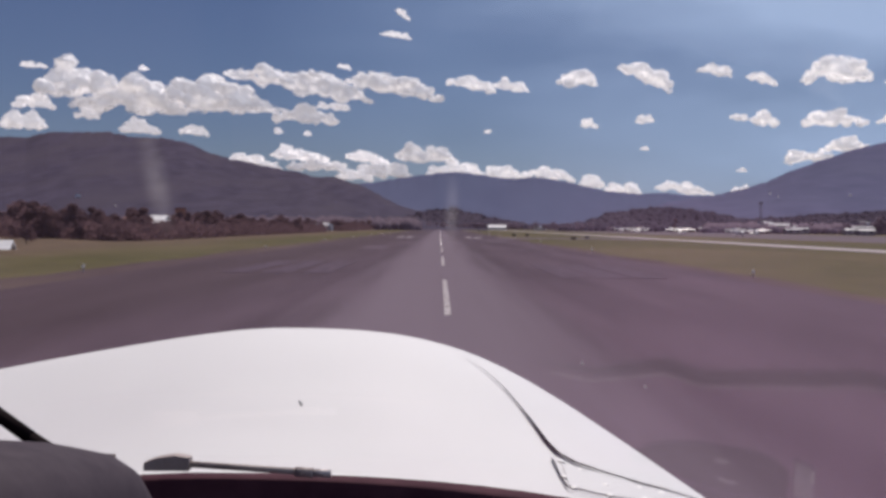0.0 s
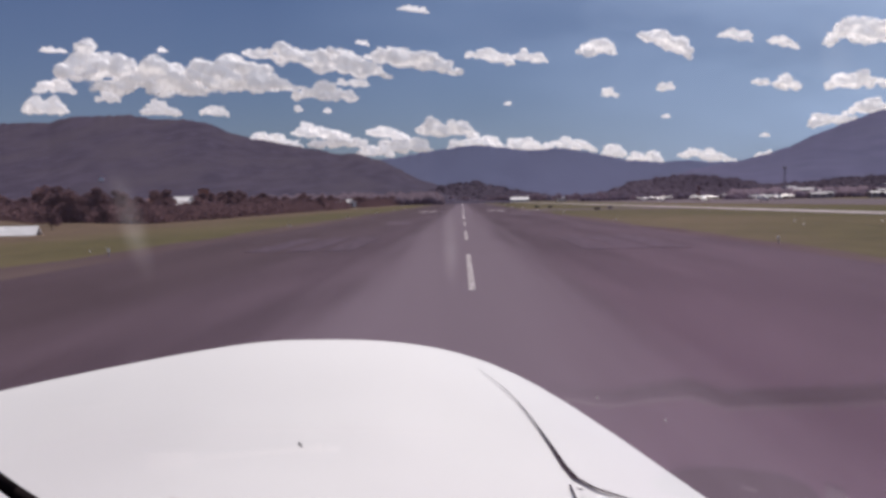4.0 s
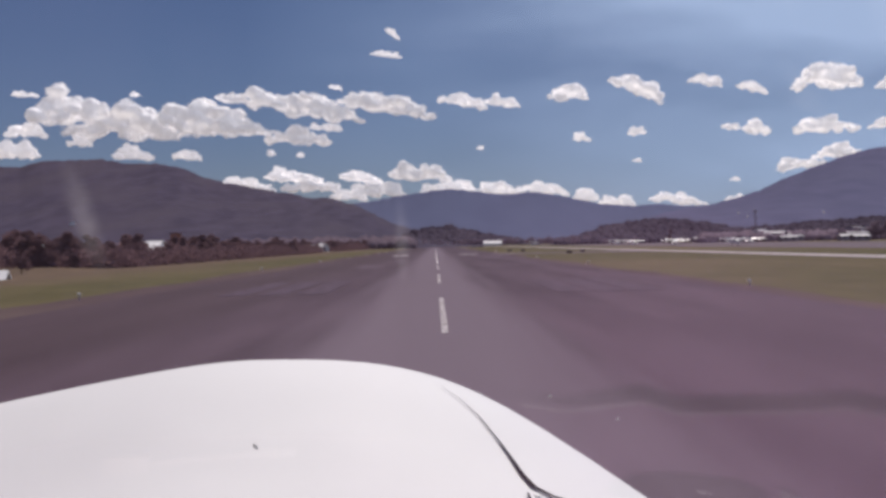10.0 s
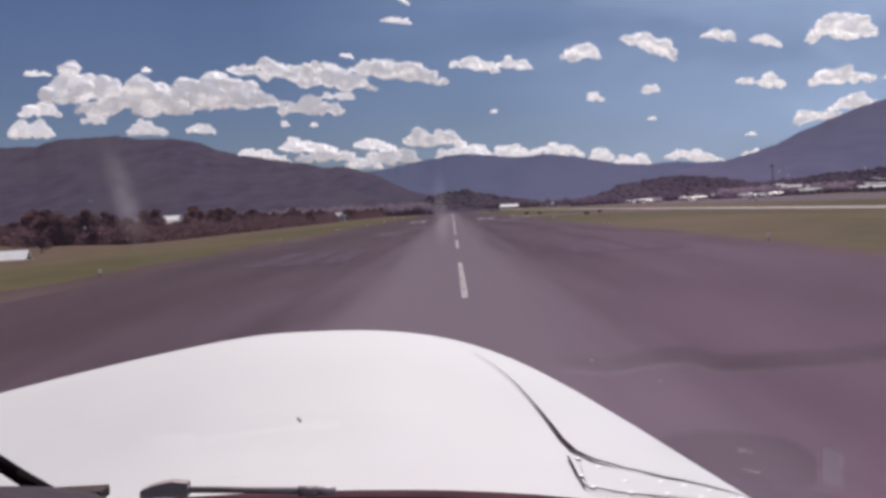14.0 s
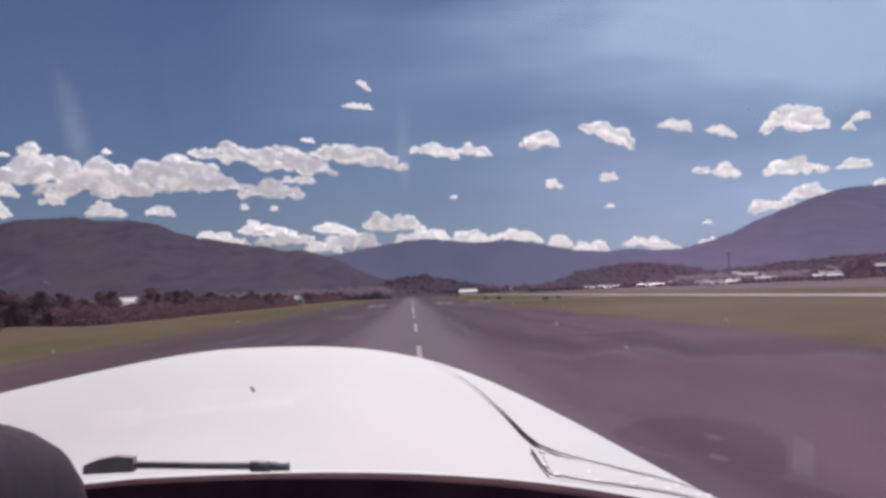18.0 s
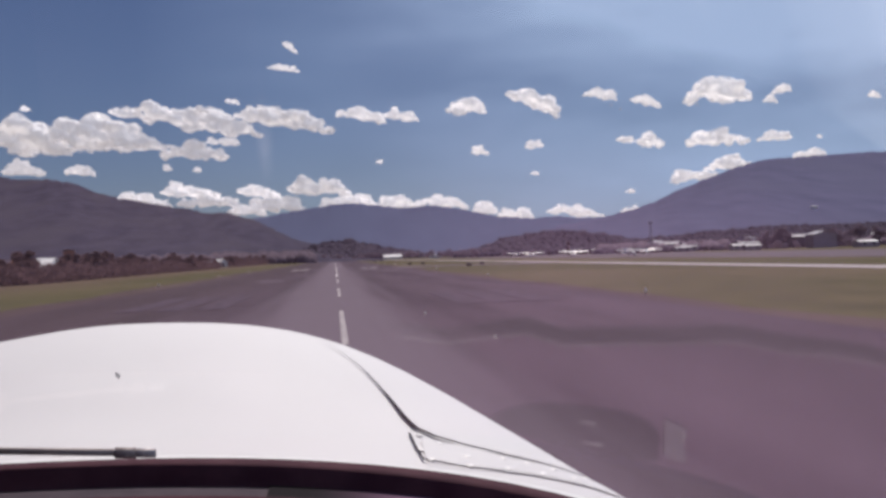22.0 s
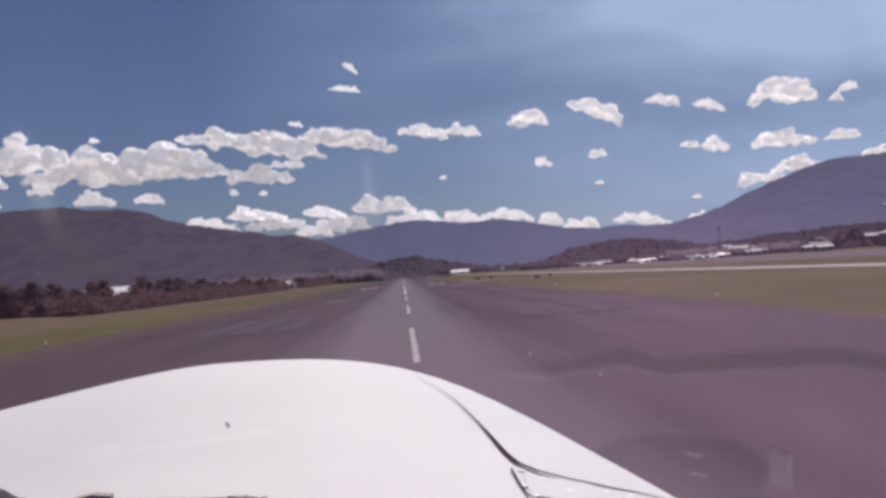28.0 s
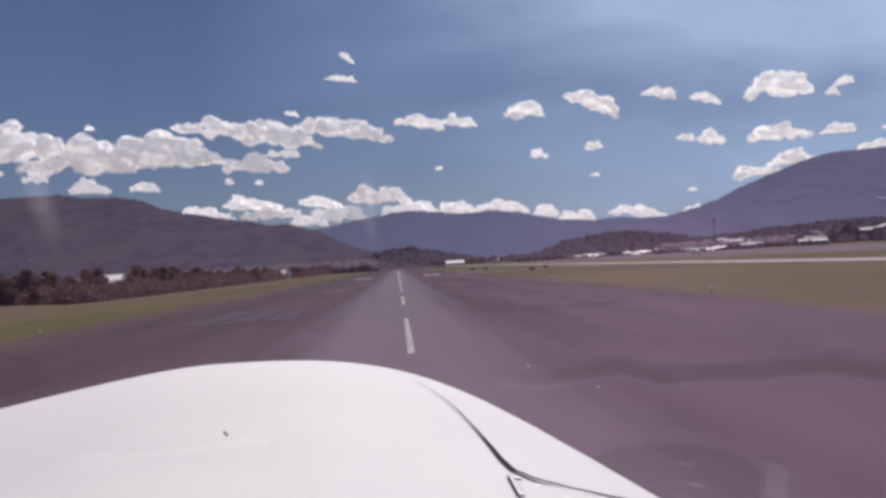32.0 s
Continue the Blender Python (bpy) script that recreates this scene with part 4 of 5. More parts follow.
for i in range(77):                                  # flat pale strip for the lit line along the groove's edge
    x = 0.06 + 0.005 * i
    y = float(np.interp(x, [g[0] for g in groove], [g[1] for g in groove])) + 0.0058
    verts += [on_panel(x, y - 0.0008, 0.0032), on_panel(x, y + 0.0008, 0.0032)]
    if i:
        faces.append((2 * i - 2, 2 * i, 2 * i + 1, 2 * i - 1))
pydata("groove_lip", verts, faces, STEEL, plane, "thin pale strip for the bright line along the pad's groove")
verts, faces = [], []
for i in range(23):                                  # flat black sheet for the shade of a hollow with a rounded far side
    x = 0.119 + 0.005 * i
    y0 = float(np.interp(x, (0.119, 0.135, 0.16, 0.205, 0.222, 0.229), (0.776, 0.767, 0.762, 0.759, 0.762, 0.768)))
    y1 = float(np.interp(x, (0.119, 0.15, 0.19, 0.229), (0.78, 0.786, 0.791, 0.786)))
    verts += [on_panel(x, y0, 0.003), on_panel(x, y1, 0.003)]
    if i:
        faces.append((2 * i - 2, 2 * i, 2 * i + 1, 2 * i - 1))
pydata("pad_recess", verts, faces, BLACK_RUBBER_SHADE, plane, "black sheet for the shade of a recess in the pad")
CLIP = surface("dull_clip", (0.36, 0.3, 0.36), (0.44, 0.37, 0.43), 60, 0.7, 0.1)
clip = B()
x, y = 0.231, 0.762
z = on_panel(x + 0.008, y, 0)[2]
loft(clip, [[(x + a, y - 0.004, z + h + 0.0045), (x + a + 0.012, y - 0.002, z + h), (x + a + 0.016, y + 0.021, z + h), (x + a + 0.001, y + 0.019, z + h + 0.0045)] for a, h in ((0.0, -0.001), (0.0006, 0.003))])
part("pad_clip", clip, CLIP, plane, "dull metal clip at the pad's edge")
# small bright bars in place of two glints and the clip's highlight
for x, y, w in ((0.176, 0.7705, 0.011), (0.18, 0.783, 0.012), (0.2435, 0.7655, 0.0016)):
    glint = B()
    z = on_panel(x, y, 0.005)[2]
    box(glint, x, x + w, y - (0.0006 if w > 0.005 else 0.004), y + (0.0006 if w > 0.005 else 0.004), z - 0.004, z + 0.0015)
    part("recess_trim", glint, RIVET_AND_GLINT, plane, "bright bar in place of a glint by the pad's recess")
# unseen floor, added dark so that the windscreen mirrors no bright hull
floor_ = B()
box(floor_, AX - 0.6, AX + 0.6, -1.7, 0.7, EYE_Z - 0.97, EYE_Z - 0.95, 0.004)
part("cabin_floor", floor_, DASH, plane, "plain dark cabin floor added out of view")
bulk = B()
box(bulk, AX - 0.6, AX + 0.6, 0.7, 0.725, EYE_Z - 0.95, EYE_Z - 0.62, 0.004)
part("firewall", bulk, DASH, plane, "dark firewall under the panel")

# nose gear, so that the nose rests on the runway
gear = B()
tube(gear, (AX, 1.05, EYE_Z - 0.75), (AX, 1.15, 0.36), 0.045, 0.04, 14)
part("nose_strut", gear, STEEL, plane, "steel nose gear strut", True)
fork = B()
box(fork, AX - 0.11, AX - 0.08, 1.11, 1.19, 0.17, 0.42, 0.008)
box(fork, AX + 0.08, AX + 0.11, 1.11, 1.19, 0.17, 0.42, 0.008)
box(fork, AX - 0.11, AX + 0.11, 1.11, 1.19, 0.40, 0.44, 0.008)
part("nose_fork", fork, STEEL, plane)
wheel = B()
rr = []
for k in range(24):
    a = 2 * math.pi * k / 24
    rr.append([(AX + px, 1.15 + pr * math.cos(a), 0.19 + pr * math.sin(a)) for px, pr in ((-0.07, 0.1), (-0.075, 0.15), (-0.05, 0.185), (0.0, 0.19), (0.05, 0.185), (0.075, 0.15), (0.07, 0.1))])
vs = [[wheel.verts.new(p) for p in r] for r in rr]
for k in range(24):
    for i in range(6):
        wheel.faces.new((vs[k][i], vs[k][i + 1], vs[(k + 1) % 24][i + 1], vs[(k + 1) % 24][i]))
tyre = part("nose_tyre", wheel, TYRE, plane, "black nose wheel tyre", True)
rim = B()
tube(rim, (AX - 0.06, 1.15, 0.19), (AX + 0.06, 1.15, 0.19), 0.104, 0.104, 20)
part("rim", rim, PLANE_WHITE, tyre)


# the rest of the aircraft, plain: hull, roof, bulkhead, wings, tail and main wheels
def hull_ring(y, half, top, low):
    pts = [(AX - half, top)] + [(AX - half * math.cos(math.pi * i / 16) ** 1 if i else AX - half, top - (top - low) * (math.sin(math.pi * i / 16) ** 0.55)) for i in range(1, 16)] + [(AX + half, top)]
    return [(x, y, EYE_Z + z) for x, z in pts]


secs = [(0.8, 0.68, -0.56, -0.98), (0.2, 0.66, -0.42, -1.05), (-0.4, 0.66, -0.34, -1.08), (-1.2, 0.64, -0.28, -1.05), (-1.9, 0.52, -0.2, -0.95)]
verts, faces = [], []
for s in secs:
    outer = hull_ring(*s)
    inner = hull_ring(s[0], s[1] - 0.03, s[2], s[3] + 0.03)
    verts += outer + inner[::-1]
n = 34
for k in range(len(secs) - 1):
    for i in range(n):
        a, b = k * n + i, k * n + (i + 1) % n
        faces.append((a, b, b + n, a + n))
pydata("hull", verts, faces, PLANE_WHITE, plane, "plain white fuselage sides and floor", True)
rows = []
for y, half, z in ((0.3, 0.5, 0.31), (-0.3, 0.53, 0.36), (-0.9, 0.52, 0.34), (-1.5, 0.46, 0.24), (-1.9, 0.42, 0.1)):
    up = [(AX + half * math.sin(radians(a)), y, EYE_Z + z - 0.1 * (1 - math.cos(radians(a)))) for a in range(-80, 81, 16)]
    down = [(AX + (half - 0.03) * math.sin(radians(a)), y, EYE_Z + z - 0.03 - 0.1 * (1 - math.cos(radians(a)))) for a in range(80, -81, -16)]
    rows.append(up + down)
part("cabin_roof", loft(B(), rows), PLANE_WHITE, plane, "plain white cabin roof", True)
for s in (-1, 1):
    for y0, y1, z1, dx in ((-0.55, -0.5, 0.26, 0.5), (-1.55, -1.6, 0.16, 0.44)):
        part("door_post", tube(B(), (AX + s * 0.63, y0, EYE_Z - 0.34), (AX + s * dx, y1, EYE_Z + z1), 0.03, 0.03, 8), PLANE_WHITE, plane, "", True)
tail = [[(AX + w * math.cos(2 * math.pi * i / 24), y, EYE_Z + c + h * math.sin(2 * math.pi * i / 24)) for i in range(24)]
        for y, w, h, c in ((-1.88, 0.5, 0.53, -0.42), (-2.0, 0.49, 0.5, -0.4), (-3.2, 0.3, 0.3, -0.34), (-4.6, 0.14, 0.16, -0.28), (-5.6, 0.05, 0.08, -0.25))]
part("tail_cone", loft(B(), tail), PLANE_WHITE, plane, "", True)


def aerofoil(name, side, x0, x1, y0, y1, chord0, chord1, z0, z1, t):
    rows = []
    for x, y, c, z in ((x0, y0, chord0, z0), (x1, y1, chord1, z1)):
        rows.append([(AX + side * x, y - c * u, EYE_Z + z + t * c * w) for u, w in ((0, 0), (0.04, 0.5), (0.15, 0.9), (0.35, 1.0), (0.7, 0.55), (1.0, 0.0), (0.6, -0.25), (0.2, -0.4), (0.04, -0.3))])
    part(name, loft(B(), rows), PLANE_WHITE, plane, "", True)


for s in (-1, 1):
    aerofoil("wing", s, 0.6, 4.9, 0.35, 0.15, 1.6, 1.1, -0.98, -0.6, 0.1)
    aerofoil("tailplane", s, 0.06, 1.6, -4.6, -4.75, 0.85, 0.6, -0.26, -0.26, 0.07)
    part("gear_leg", tube(B(), (AX + s * 1.2, -0.45, EYE_Z - 0.95), (AX + s * 1.2, -0.45, 0.2), 0.05, 0.045, 10), STEEL, plane, "", True)
    bm = B()
    tube(bm, (AX + s * 1.2 - 0.08, -0.45, 0.2), (AX + s * 1.2 - 0.05, -0.45, 0.2), 0.16, 0.2, 20)
    tube(bm, (AX + s * 1.2 - 0.05, -0.45, 0.2), (AX + s * 1.2 + 0.05, -0.45, 0.2), 0.2, 0.2, 20)
    tube(bm, (AX + s * 1.2 + 0.05, -0.45, 0.2), (AX + s * 1.2 + 0.08, -0.45, 0.2), 0.2, 0.16, 20)
    part("main_wheel", bm, TYRE, plane, "black main wheel tyre")
fin = [[(AX + sx * 0.05, y, EYE_Z - 0.2) for sx, y in ((-1, -4.2), (1, -4.2), (1, -5.6), (-1, -5.6))],
       [(AX + sx * 0.025, y, EYE_Z + 0.95) for sx, y in ((-1, -5.1), (1, -5.1), (1, -5.75), (-1, -5.75))]]
part("fin", loft(B(), fin), PLANE_WHITE, plane)


# ---- trees ----
def make_tree(height, spread, seed, material, label, lobes=8, leaves=2300, slim=False):
    rng = random.Random(seed)
    ob = thing("tree", label, "tree")
    bm = B()
    trunk_h = height * (0.2 if not slim else 0.14)
    tube(bm, (0, 0, -0.3), (rng.uniform(-.2, .2), rng.uniform(-.2, .2), trunk_h), height * 0.028, height * 0.018, 8)
    centres = []
    for k in range(lobes):
        a, f = 2 * math.pi * (k + rng.random() * 0.6) / lobes, rng.uniform(0.15, 1.0)
        r = spread * rng.uniform(0.25, 0.62) * (1.15 - 0.75 * f)
        c = Vector((r * math.cos(a), r * math.sin(a), trunk_h * 0.8 + (height - trunk_h) * (0.12 + 0.72 * f)))
        centres.append((c, spread * rng.uniform(0.3, 0.5) * (1.05 - 0.4 * f)))
        tube(bm, (0, 0, trunk_h * rng.uniform(0.6, 0.98)), c * 0.86 + Vector((0, 0, 0.05 * height)), height * 0.013, height * 0.004, 5)
    part("trunk", bm, BARK, ob)
    verts, faces = [], []
    for k in range(leaves):
        c, r = rng.choice(centres)
        d = Vector((rng.gauss(0, 1), rng.gauss(0, 1), rng.gauss(0, 0.8))).normalized() * r * rng.uniform(0.45, 1.08)
        d.z *= 0.8 if not slim else 1.5
        p = c + d
        s = rng.uniform(0.03, 0.06) * height ** 0.5 * (0.85 if leaves > 500 else 1.5)
        q = Euler((rng.uniform(0, 6.3), rng.uniform(0, 6.3), rng.uniform(0, 6.3))).to_matrix()
        i0 = len(verts)
        verts += [p + q @ Vector(w) * s * 2.2 for w in ((-1, -0.3, 0), (-0.2, -0.8, 0.25), (1, -0.1, 0), (0.3, 0.8, 0.25))]
        faces.append((i0, i0 + 1, i0 + 2, i0 + 3))
    pydata("crown", verts, faces, material, ob)
    return ob


PROTOS = [make_tree(9.5, 4.6, 1, FOLIAGE, "broad dark tree behind the airfield fence"),
          make_tree(7.5, 4.2, 2, FOLIAGE, "low spreading dark tree beside the airfield"),
          make_tree(12.0, 4.4, 3, FOLIAGE, "tall dark tree standing above the tree line", 10, 2300),
          make_tree(6.0, 3.6, 4, FOLIAGE, "small bushy dark tree beside the airfield", 6, 1700),
          make_tree(14.0, 2.0, 5, FOLIAGE, "slim dark conifer above the tree line", 9, 460, True)]
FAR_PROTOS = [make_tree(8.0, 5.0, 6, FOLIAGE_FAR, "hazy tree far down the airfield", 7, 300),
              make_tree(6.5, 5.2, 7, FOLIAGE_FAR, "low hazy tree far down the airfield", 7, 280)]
SPOTS = [(-120, 415), (-44, 372), (-60, 330), (-50, 520), (118, 610), (-60, 900), (140, 1180)]
for ob, (x, y) in zip(PROTOS + FAR_PROTOS, SPOTS):
    ob.location = (x, y, ground_z(x))
    ob.scale = (0.6, 0.6, 0.6)
    ob["group"] = "trees round the airfield"
rng = random.Random(21)


def belt_edge(y):
    """Near edge of the tree belt, and how far back open ground reaches west of it."""
    return -42.0 - 0.006 * (y - 160), -50.0 - 0.52 * (y - 160)


def clear_of_houses(x, y):
    return not (-56 < x and 470 < y < 552) and not (-0.256 < x / y < -0.22 and 200 < y < 268)


def plant(kinds, x, y, s=1.0):
    if clear_of_houses(x, y):
        ob = copy_thing(rng.choice(kinds), pose(x, y, ground_z(x), 0, 0, rng.uniform(0, 360)))
        k = s * rng.uniform(0.8, 1.15)
        ob.scale = (k * rng.uniform(1.0, 1.4), k * rng.uniform(1.0, 1.4), k)


for k in range(150):                                 # the belt along the mown strip
    y = 165 * (1000 / 165) ** ((k + rng.random()) / 150)
    near, back = belt_edge(y)
    plant(PROTOS[:2] + PROTOS[3:4], near - 3 - 14 * rng.random() ** 1.5, y, rng.uniform(0.4, 0.6) + 0.00025 * y)
for k in range(60):                                  # its edge along the open ground
    y = 170 + 4.2 * k
    plant(PROTOS[:2] + PROTOS[3:4], belt_edge(y)[1] + rng.uniform(-4, 10), y + rng.uniform(-6, 6), rng.uniform(0.5, 0.72))
for k in range(12):
    plant(PROTOS[:3], -rng.uniform(70, 105), -420 + 34 * k + rng.uniform(-9, 9), rng.uniform(0.6, 0.8))
for k in range(9):                                   # scrub on the open ground
    plant([PROTOS[3]], -rng.uniform(38, 75), rng.uniform(128, 175), rng.uniform(0.22, 0.38))


def plant_far(items, name, label):
    """Distant trees, too many to count, joined into one mesh."""
    verts, faces = [], []
    for kinds, x, y, s in items:
        m = pose(x, y, -0.03, 0, 0, rng.uniform(0, 360)) @ Matrix.Diagonal((s * rng.uniform(0.9, 1.2), s * rng.uniform(0.9, 1.2), s, 1))
        for child in rng.choice(kinds).children:
            i0 = len(verts)
            verts += [m @ v.co for v in child.data.vertices]
            faces += [[i0 + i for i in q.vertices] for q in child.data.polygons]
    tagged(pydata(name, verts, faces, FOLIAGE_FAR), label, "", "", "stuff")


far = []
for k in range(70):                                  # the runway's far end
    far.append((FAR_PROTOS, rng.uniform(-110, 150), rng.uniform(1290, 1480), rng.uniform(0.8, 1.3)))
for k in range(12):                                  # tall trees behind the apron
    far.append((PROTOS[:3], rng.uniform(235, 340), rng.uniform(600, 760), rng.uniform(1.2, 1.7)))
for k in range(60):                                 # beyond the apron
    far.append((FAR_PROTOS, rng.uniform(240, 310), 560 + 15.0 * k + rng.uniform(-8, 8), rng.uniform(0.75, 1.1)))
for k in range(30):
    far.append((FAR_PROTOS, rng.uniform(78, 150), rng.uniform(880, 1250), rng.uniform(0.7, 1.1)))
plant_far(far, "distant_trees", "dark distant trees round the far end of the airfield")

_b = bmesh.new()
bmesh.ops.create_icosphere(_b, subdivisions=1, radius=1.0)
BLOB_V, BLOB_F = [tuple(v.co) for v in _b.verts], [[v.index for v in f.verts] for f in _b.faces]
_b.free()


# woods over the hills: many small crowns
def canopy(name, a0, a1, y0, y1, crest, count, size, seed, label, material):
    rng = random.Random(seed)
    verts, faces = [], []
    for k in range(count):
        a, f = rng.uniform(a0, a1), rng.random()
        y = y0 + (y1 - y0) * f
        top = crest(a) * y1 * (0.55 + 0.45 * y / y1) * f ** 1.25
        if top < -1:
            continue
        x, z, r = a * y, top + 2.0 * f, size * rng.uniform(0.5, 1.2)
        i0 = len(verts)
        for v in BLOB_V:
            j = r * rng.uniform(0.75, 1.2)
            verts.append((x + v[0] * j, y + v[1] * j, z + v[2] * j * 0.95))
        faces += [(i0 + q[0], i0 + q[1], i0 + q[2]) for q in BLOB_F]
    tagged(pydata(name, verts, faces, material, smooth=True), label, "", "", "stuff")


def bump_line(knots):
    return lambda a: float(np.interp(a, [k[0] for k in knots], [k[1] for k in knots]))


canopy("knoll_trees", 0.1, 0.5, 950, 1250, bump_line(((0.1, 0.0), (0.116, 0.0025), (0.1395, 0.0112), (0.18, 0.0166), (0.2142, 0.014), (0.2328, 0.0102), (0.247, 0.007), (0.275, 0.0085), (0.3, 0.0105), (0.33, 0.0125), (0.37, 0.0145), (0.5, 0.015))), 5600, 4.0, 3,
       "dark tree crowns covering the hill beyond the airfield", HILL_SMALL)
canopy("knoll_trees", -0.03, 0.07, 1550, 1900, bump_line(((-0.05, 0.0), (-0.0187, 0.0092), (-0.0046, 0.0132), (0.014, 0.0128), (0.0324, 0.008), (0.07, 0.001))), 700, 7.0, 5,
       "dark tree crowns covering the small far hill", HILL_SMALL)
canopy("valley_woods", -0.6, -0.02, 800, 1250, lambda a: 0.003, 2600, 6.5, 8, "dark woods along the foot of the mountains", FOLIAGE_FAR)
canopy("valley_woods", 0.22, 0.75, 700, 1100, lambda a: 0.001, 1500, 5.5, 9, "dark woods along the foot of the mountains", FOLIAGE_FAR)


uv, uf = [], []
rng = random.Random(77)
for k in range(2300):                                # undergrowth that closes the belt under the crowns, in clumps of leaves
    y, r = 163 * (1150 / 163) ** rng.random(), rng.uniform(0.7, 2.0)
    near, back = belt_edge(y)
    x = near - 9 * rng.random() ** 1.6 if k % 3 else back + rng.uniform(-6, 5)
    if not clear_of_houses(x, y) or (x > near and k % 3 == 0):
        continue
    r *= 0.8 + 0.0007 * y
    for q in range(64):
        d = Vector((rng.gauss(0, 1), rng.gauss(0, 1), rng.gauss(0, 0.8))).normalized() * r * rng.uniform(0.5, 1.12)
        p = Vector((x + d.x * 1.5, y + d.y * 1.5, ground_z(x) + max(0.1, r * 0.7 + d.z)))
        m = Euler((rng.uniform(0, 6.3), rng.uniform(0, 6.3), rng.uniform(0, 6.3))).to_matrix()
        s, i0 = rng.uniform(0.14, 0.34), len(uv)
        uv += [p + m @ Vector(w) * s for w in ((-1, -0.3, 0), (-0.2, -0.8, 0.25), (1, -0.1, 0), (0.3, 0.8, 0.25))]
        uf.append((i0, i0 + 1, i0 + 2, i0 + 3))
tagged(pydata("undergrowth", uv, uf, FOLIAGE), "dark undergrowth below the belt of trees", "", "", "stuff")


# ---- buildings ----
def gable(name, label, at, turn, w, d, h, rise, wall, roof, windows=3, group="", category="house"):
    ob = thing(name, label, category, (at[0], at[1], at[2] + (ground_z(at[0]) + 0.03 if name != "hillside_house" else 0.0)), turn, group)
    t = 0.25
    bm = B()
    for x0, x1, y0, y1 in ((-w / 2, w / 2, -d / 2, -d / 2 + t), (-w / 2, w / 2, d / 2 - t, d / 2), (-w / 2, -w / 2 + t, -d / 2 + t, d / 2 - t), (w / 2 - t, w / 2, -d / 2 + t, d / 2 - t)):
        box(bm, x0, x1, y0, y1, 0, h)
    for y0, y1 in ((-d / 2, -d / 2 + t), (d / 2 - t, d / 2)):
        vs = [bm.verts.new(p) for p in ((-w / 2, y0, h), (w / 2, y0, h), (0, y0, h + rise), (-w / 2, y1, h), (w / 2, y1, h), (0, y1, h + rise))]
        for q in ((0, 1, 2), (3, 5, 4), (0, 2, 5, 3), (1, 4, 5, 2)):
            bm.faces.new([vs[i] for i in q])
    part("wall", bm, wall, ob)
    o, rt = 0.45, 0.14
    for s in (-1, 1):
        bm = B()
        e = Vector((s * (w / 2 + o), 0, h - rise * o / (w / 2)))
        k = Vector((0, 0, h + rise))
        vs = [bm.verts.new((p.x, y, p.z + dz)) for y in (-d / 2 - o, d / 2 + o) for p in (e, k) for dz in (0.02, 0.02 + rt)]
        for q in ((0, 2, 3, 1), (4, 5, 7, 6), (0, 1, 5, 4), (2, 6, 7, 3), (0, 4, 6, 2), (1, 3, 7, 5)):
            bm.faces.new([vs[i] for i in q])
        bmesh.ops.recalc_face_normals(bm, faces=bm.faces)
        part("roof_slope", bm, roof, ob)
    for i in range(windows):
        x = -w / 2 + w * (i + 0.5) / windows
        bm = B()
        if i == windows // 2:
            box(bm, x - 0.5, x + 0.5, -d / 2 - 0.06, -d / 2 + 0.02, 0.02, 2.05)
            part("door", bm, DARK_OPENING, ob)
        else:
            box(bm, x - 0.55, x + 0.55, -d / 2 - 0.05, -d / 2 + 0.02, 0.95, 2.05)
            part("window", bm, DARK_OPENING, ob)
    n = max(2, int(d / 4))
    for i in range(n if h > 1.5 else 0):
        y = -d / 2 + d * (i + 0.5) / n
        for s in (-1, 1):
            bm = B()
            x = s * w / 2
            box(bm, min(x, x + s * 0.05), max(x, x + s * 0.05), y - 0.55, y + 0.55, 0.95, min(2.05, h - 0.2))
            part("window", bm, DARK_OPENING, ob)
    return ob


def arched_hangar(label, at, turn, w, d, h, wall, roof, group="hangars beside the apron"):
    """A hangar with a shallow barrel roof and sliding doors in its open end."""
    ob = thing("hangar", label, "hangar", at, turn, group)
    n, rise = 14, w * 0.17
    arc = [(-w / 2 + w * i / n, h + rise * math.sin(math.pi * i / n)) for i in range(n + 1)]
    for y0 in (-d / 2, d / 2 - 0.3):
        bm = B()
        ring = [(-w / 2, 0)] + arc + [(w / 2, 0)]
        a = [bm.verts.new((x, y0, z)) for x, z in ring]
        b = [bm.verts.new((x, y0 + 0.3, z)) for x, z in ring]
        bm.faces.new(a), bm.faces.new(b[::-1])
        for i in range(len(ring)):
            j = (i + 1) % len(ring)
            bm.faces.new((a[i], b[i], b[j], a[j]))
        part("end_wall", bm, wall, ob)
    for s in (-1, 1):
        bm = B()
        box(bm, min(s * w / 2, s * (w / 2 - 0.25)), max(s * w / 2, s * (w / 2 - 0.25)), -d / 2 + 0.3, d / 2 - 0.3, 0, h)
        part("side_wall", bm, wall, ob)
    bm = B()
    rows = [[bm.verts.new((x * 1.03, y, z + dz)) for y in (-d / 2 - 0.4, d / 2 + 0.4)] for dz in (0.05, 0.2) for x, z in arc]
    for k in range(2):
        for i in range(n):
            q = rows[k * (n + 1) + i], rows[k * (n + 1) + i + 1]
            bm.faces.new((q[0][0], q[1][0], q[1][1], q[0][1]))
    part("barrel_roof", bm, roof, ob)
    for i in range(6):
        bm = B()
        x = -w * 0.42 + w * 0.84 * i / 6
        box(bm, x + 0.04, x + w * 0.14 - 0.04, -d / 2 - 0.12 - 0.06 * (i % 2), -d / 2 - 0.04 - 0.06 * (i % 2), 0.03, h * 0.94)
        part("sliding_door", bm, GREY_WALL if i not in (2, 3) else DARK_OPENING, ob)
    return ob


Z0 = -0.02
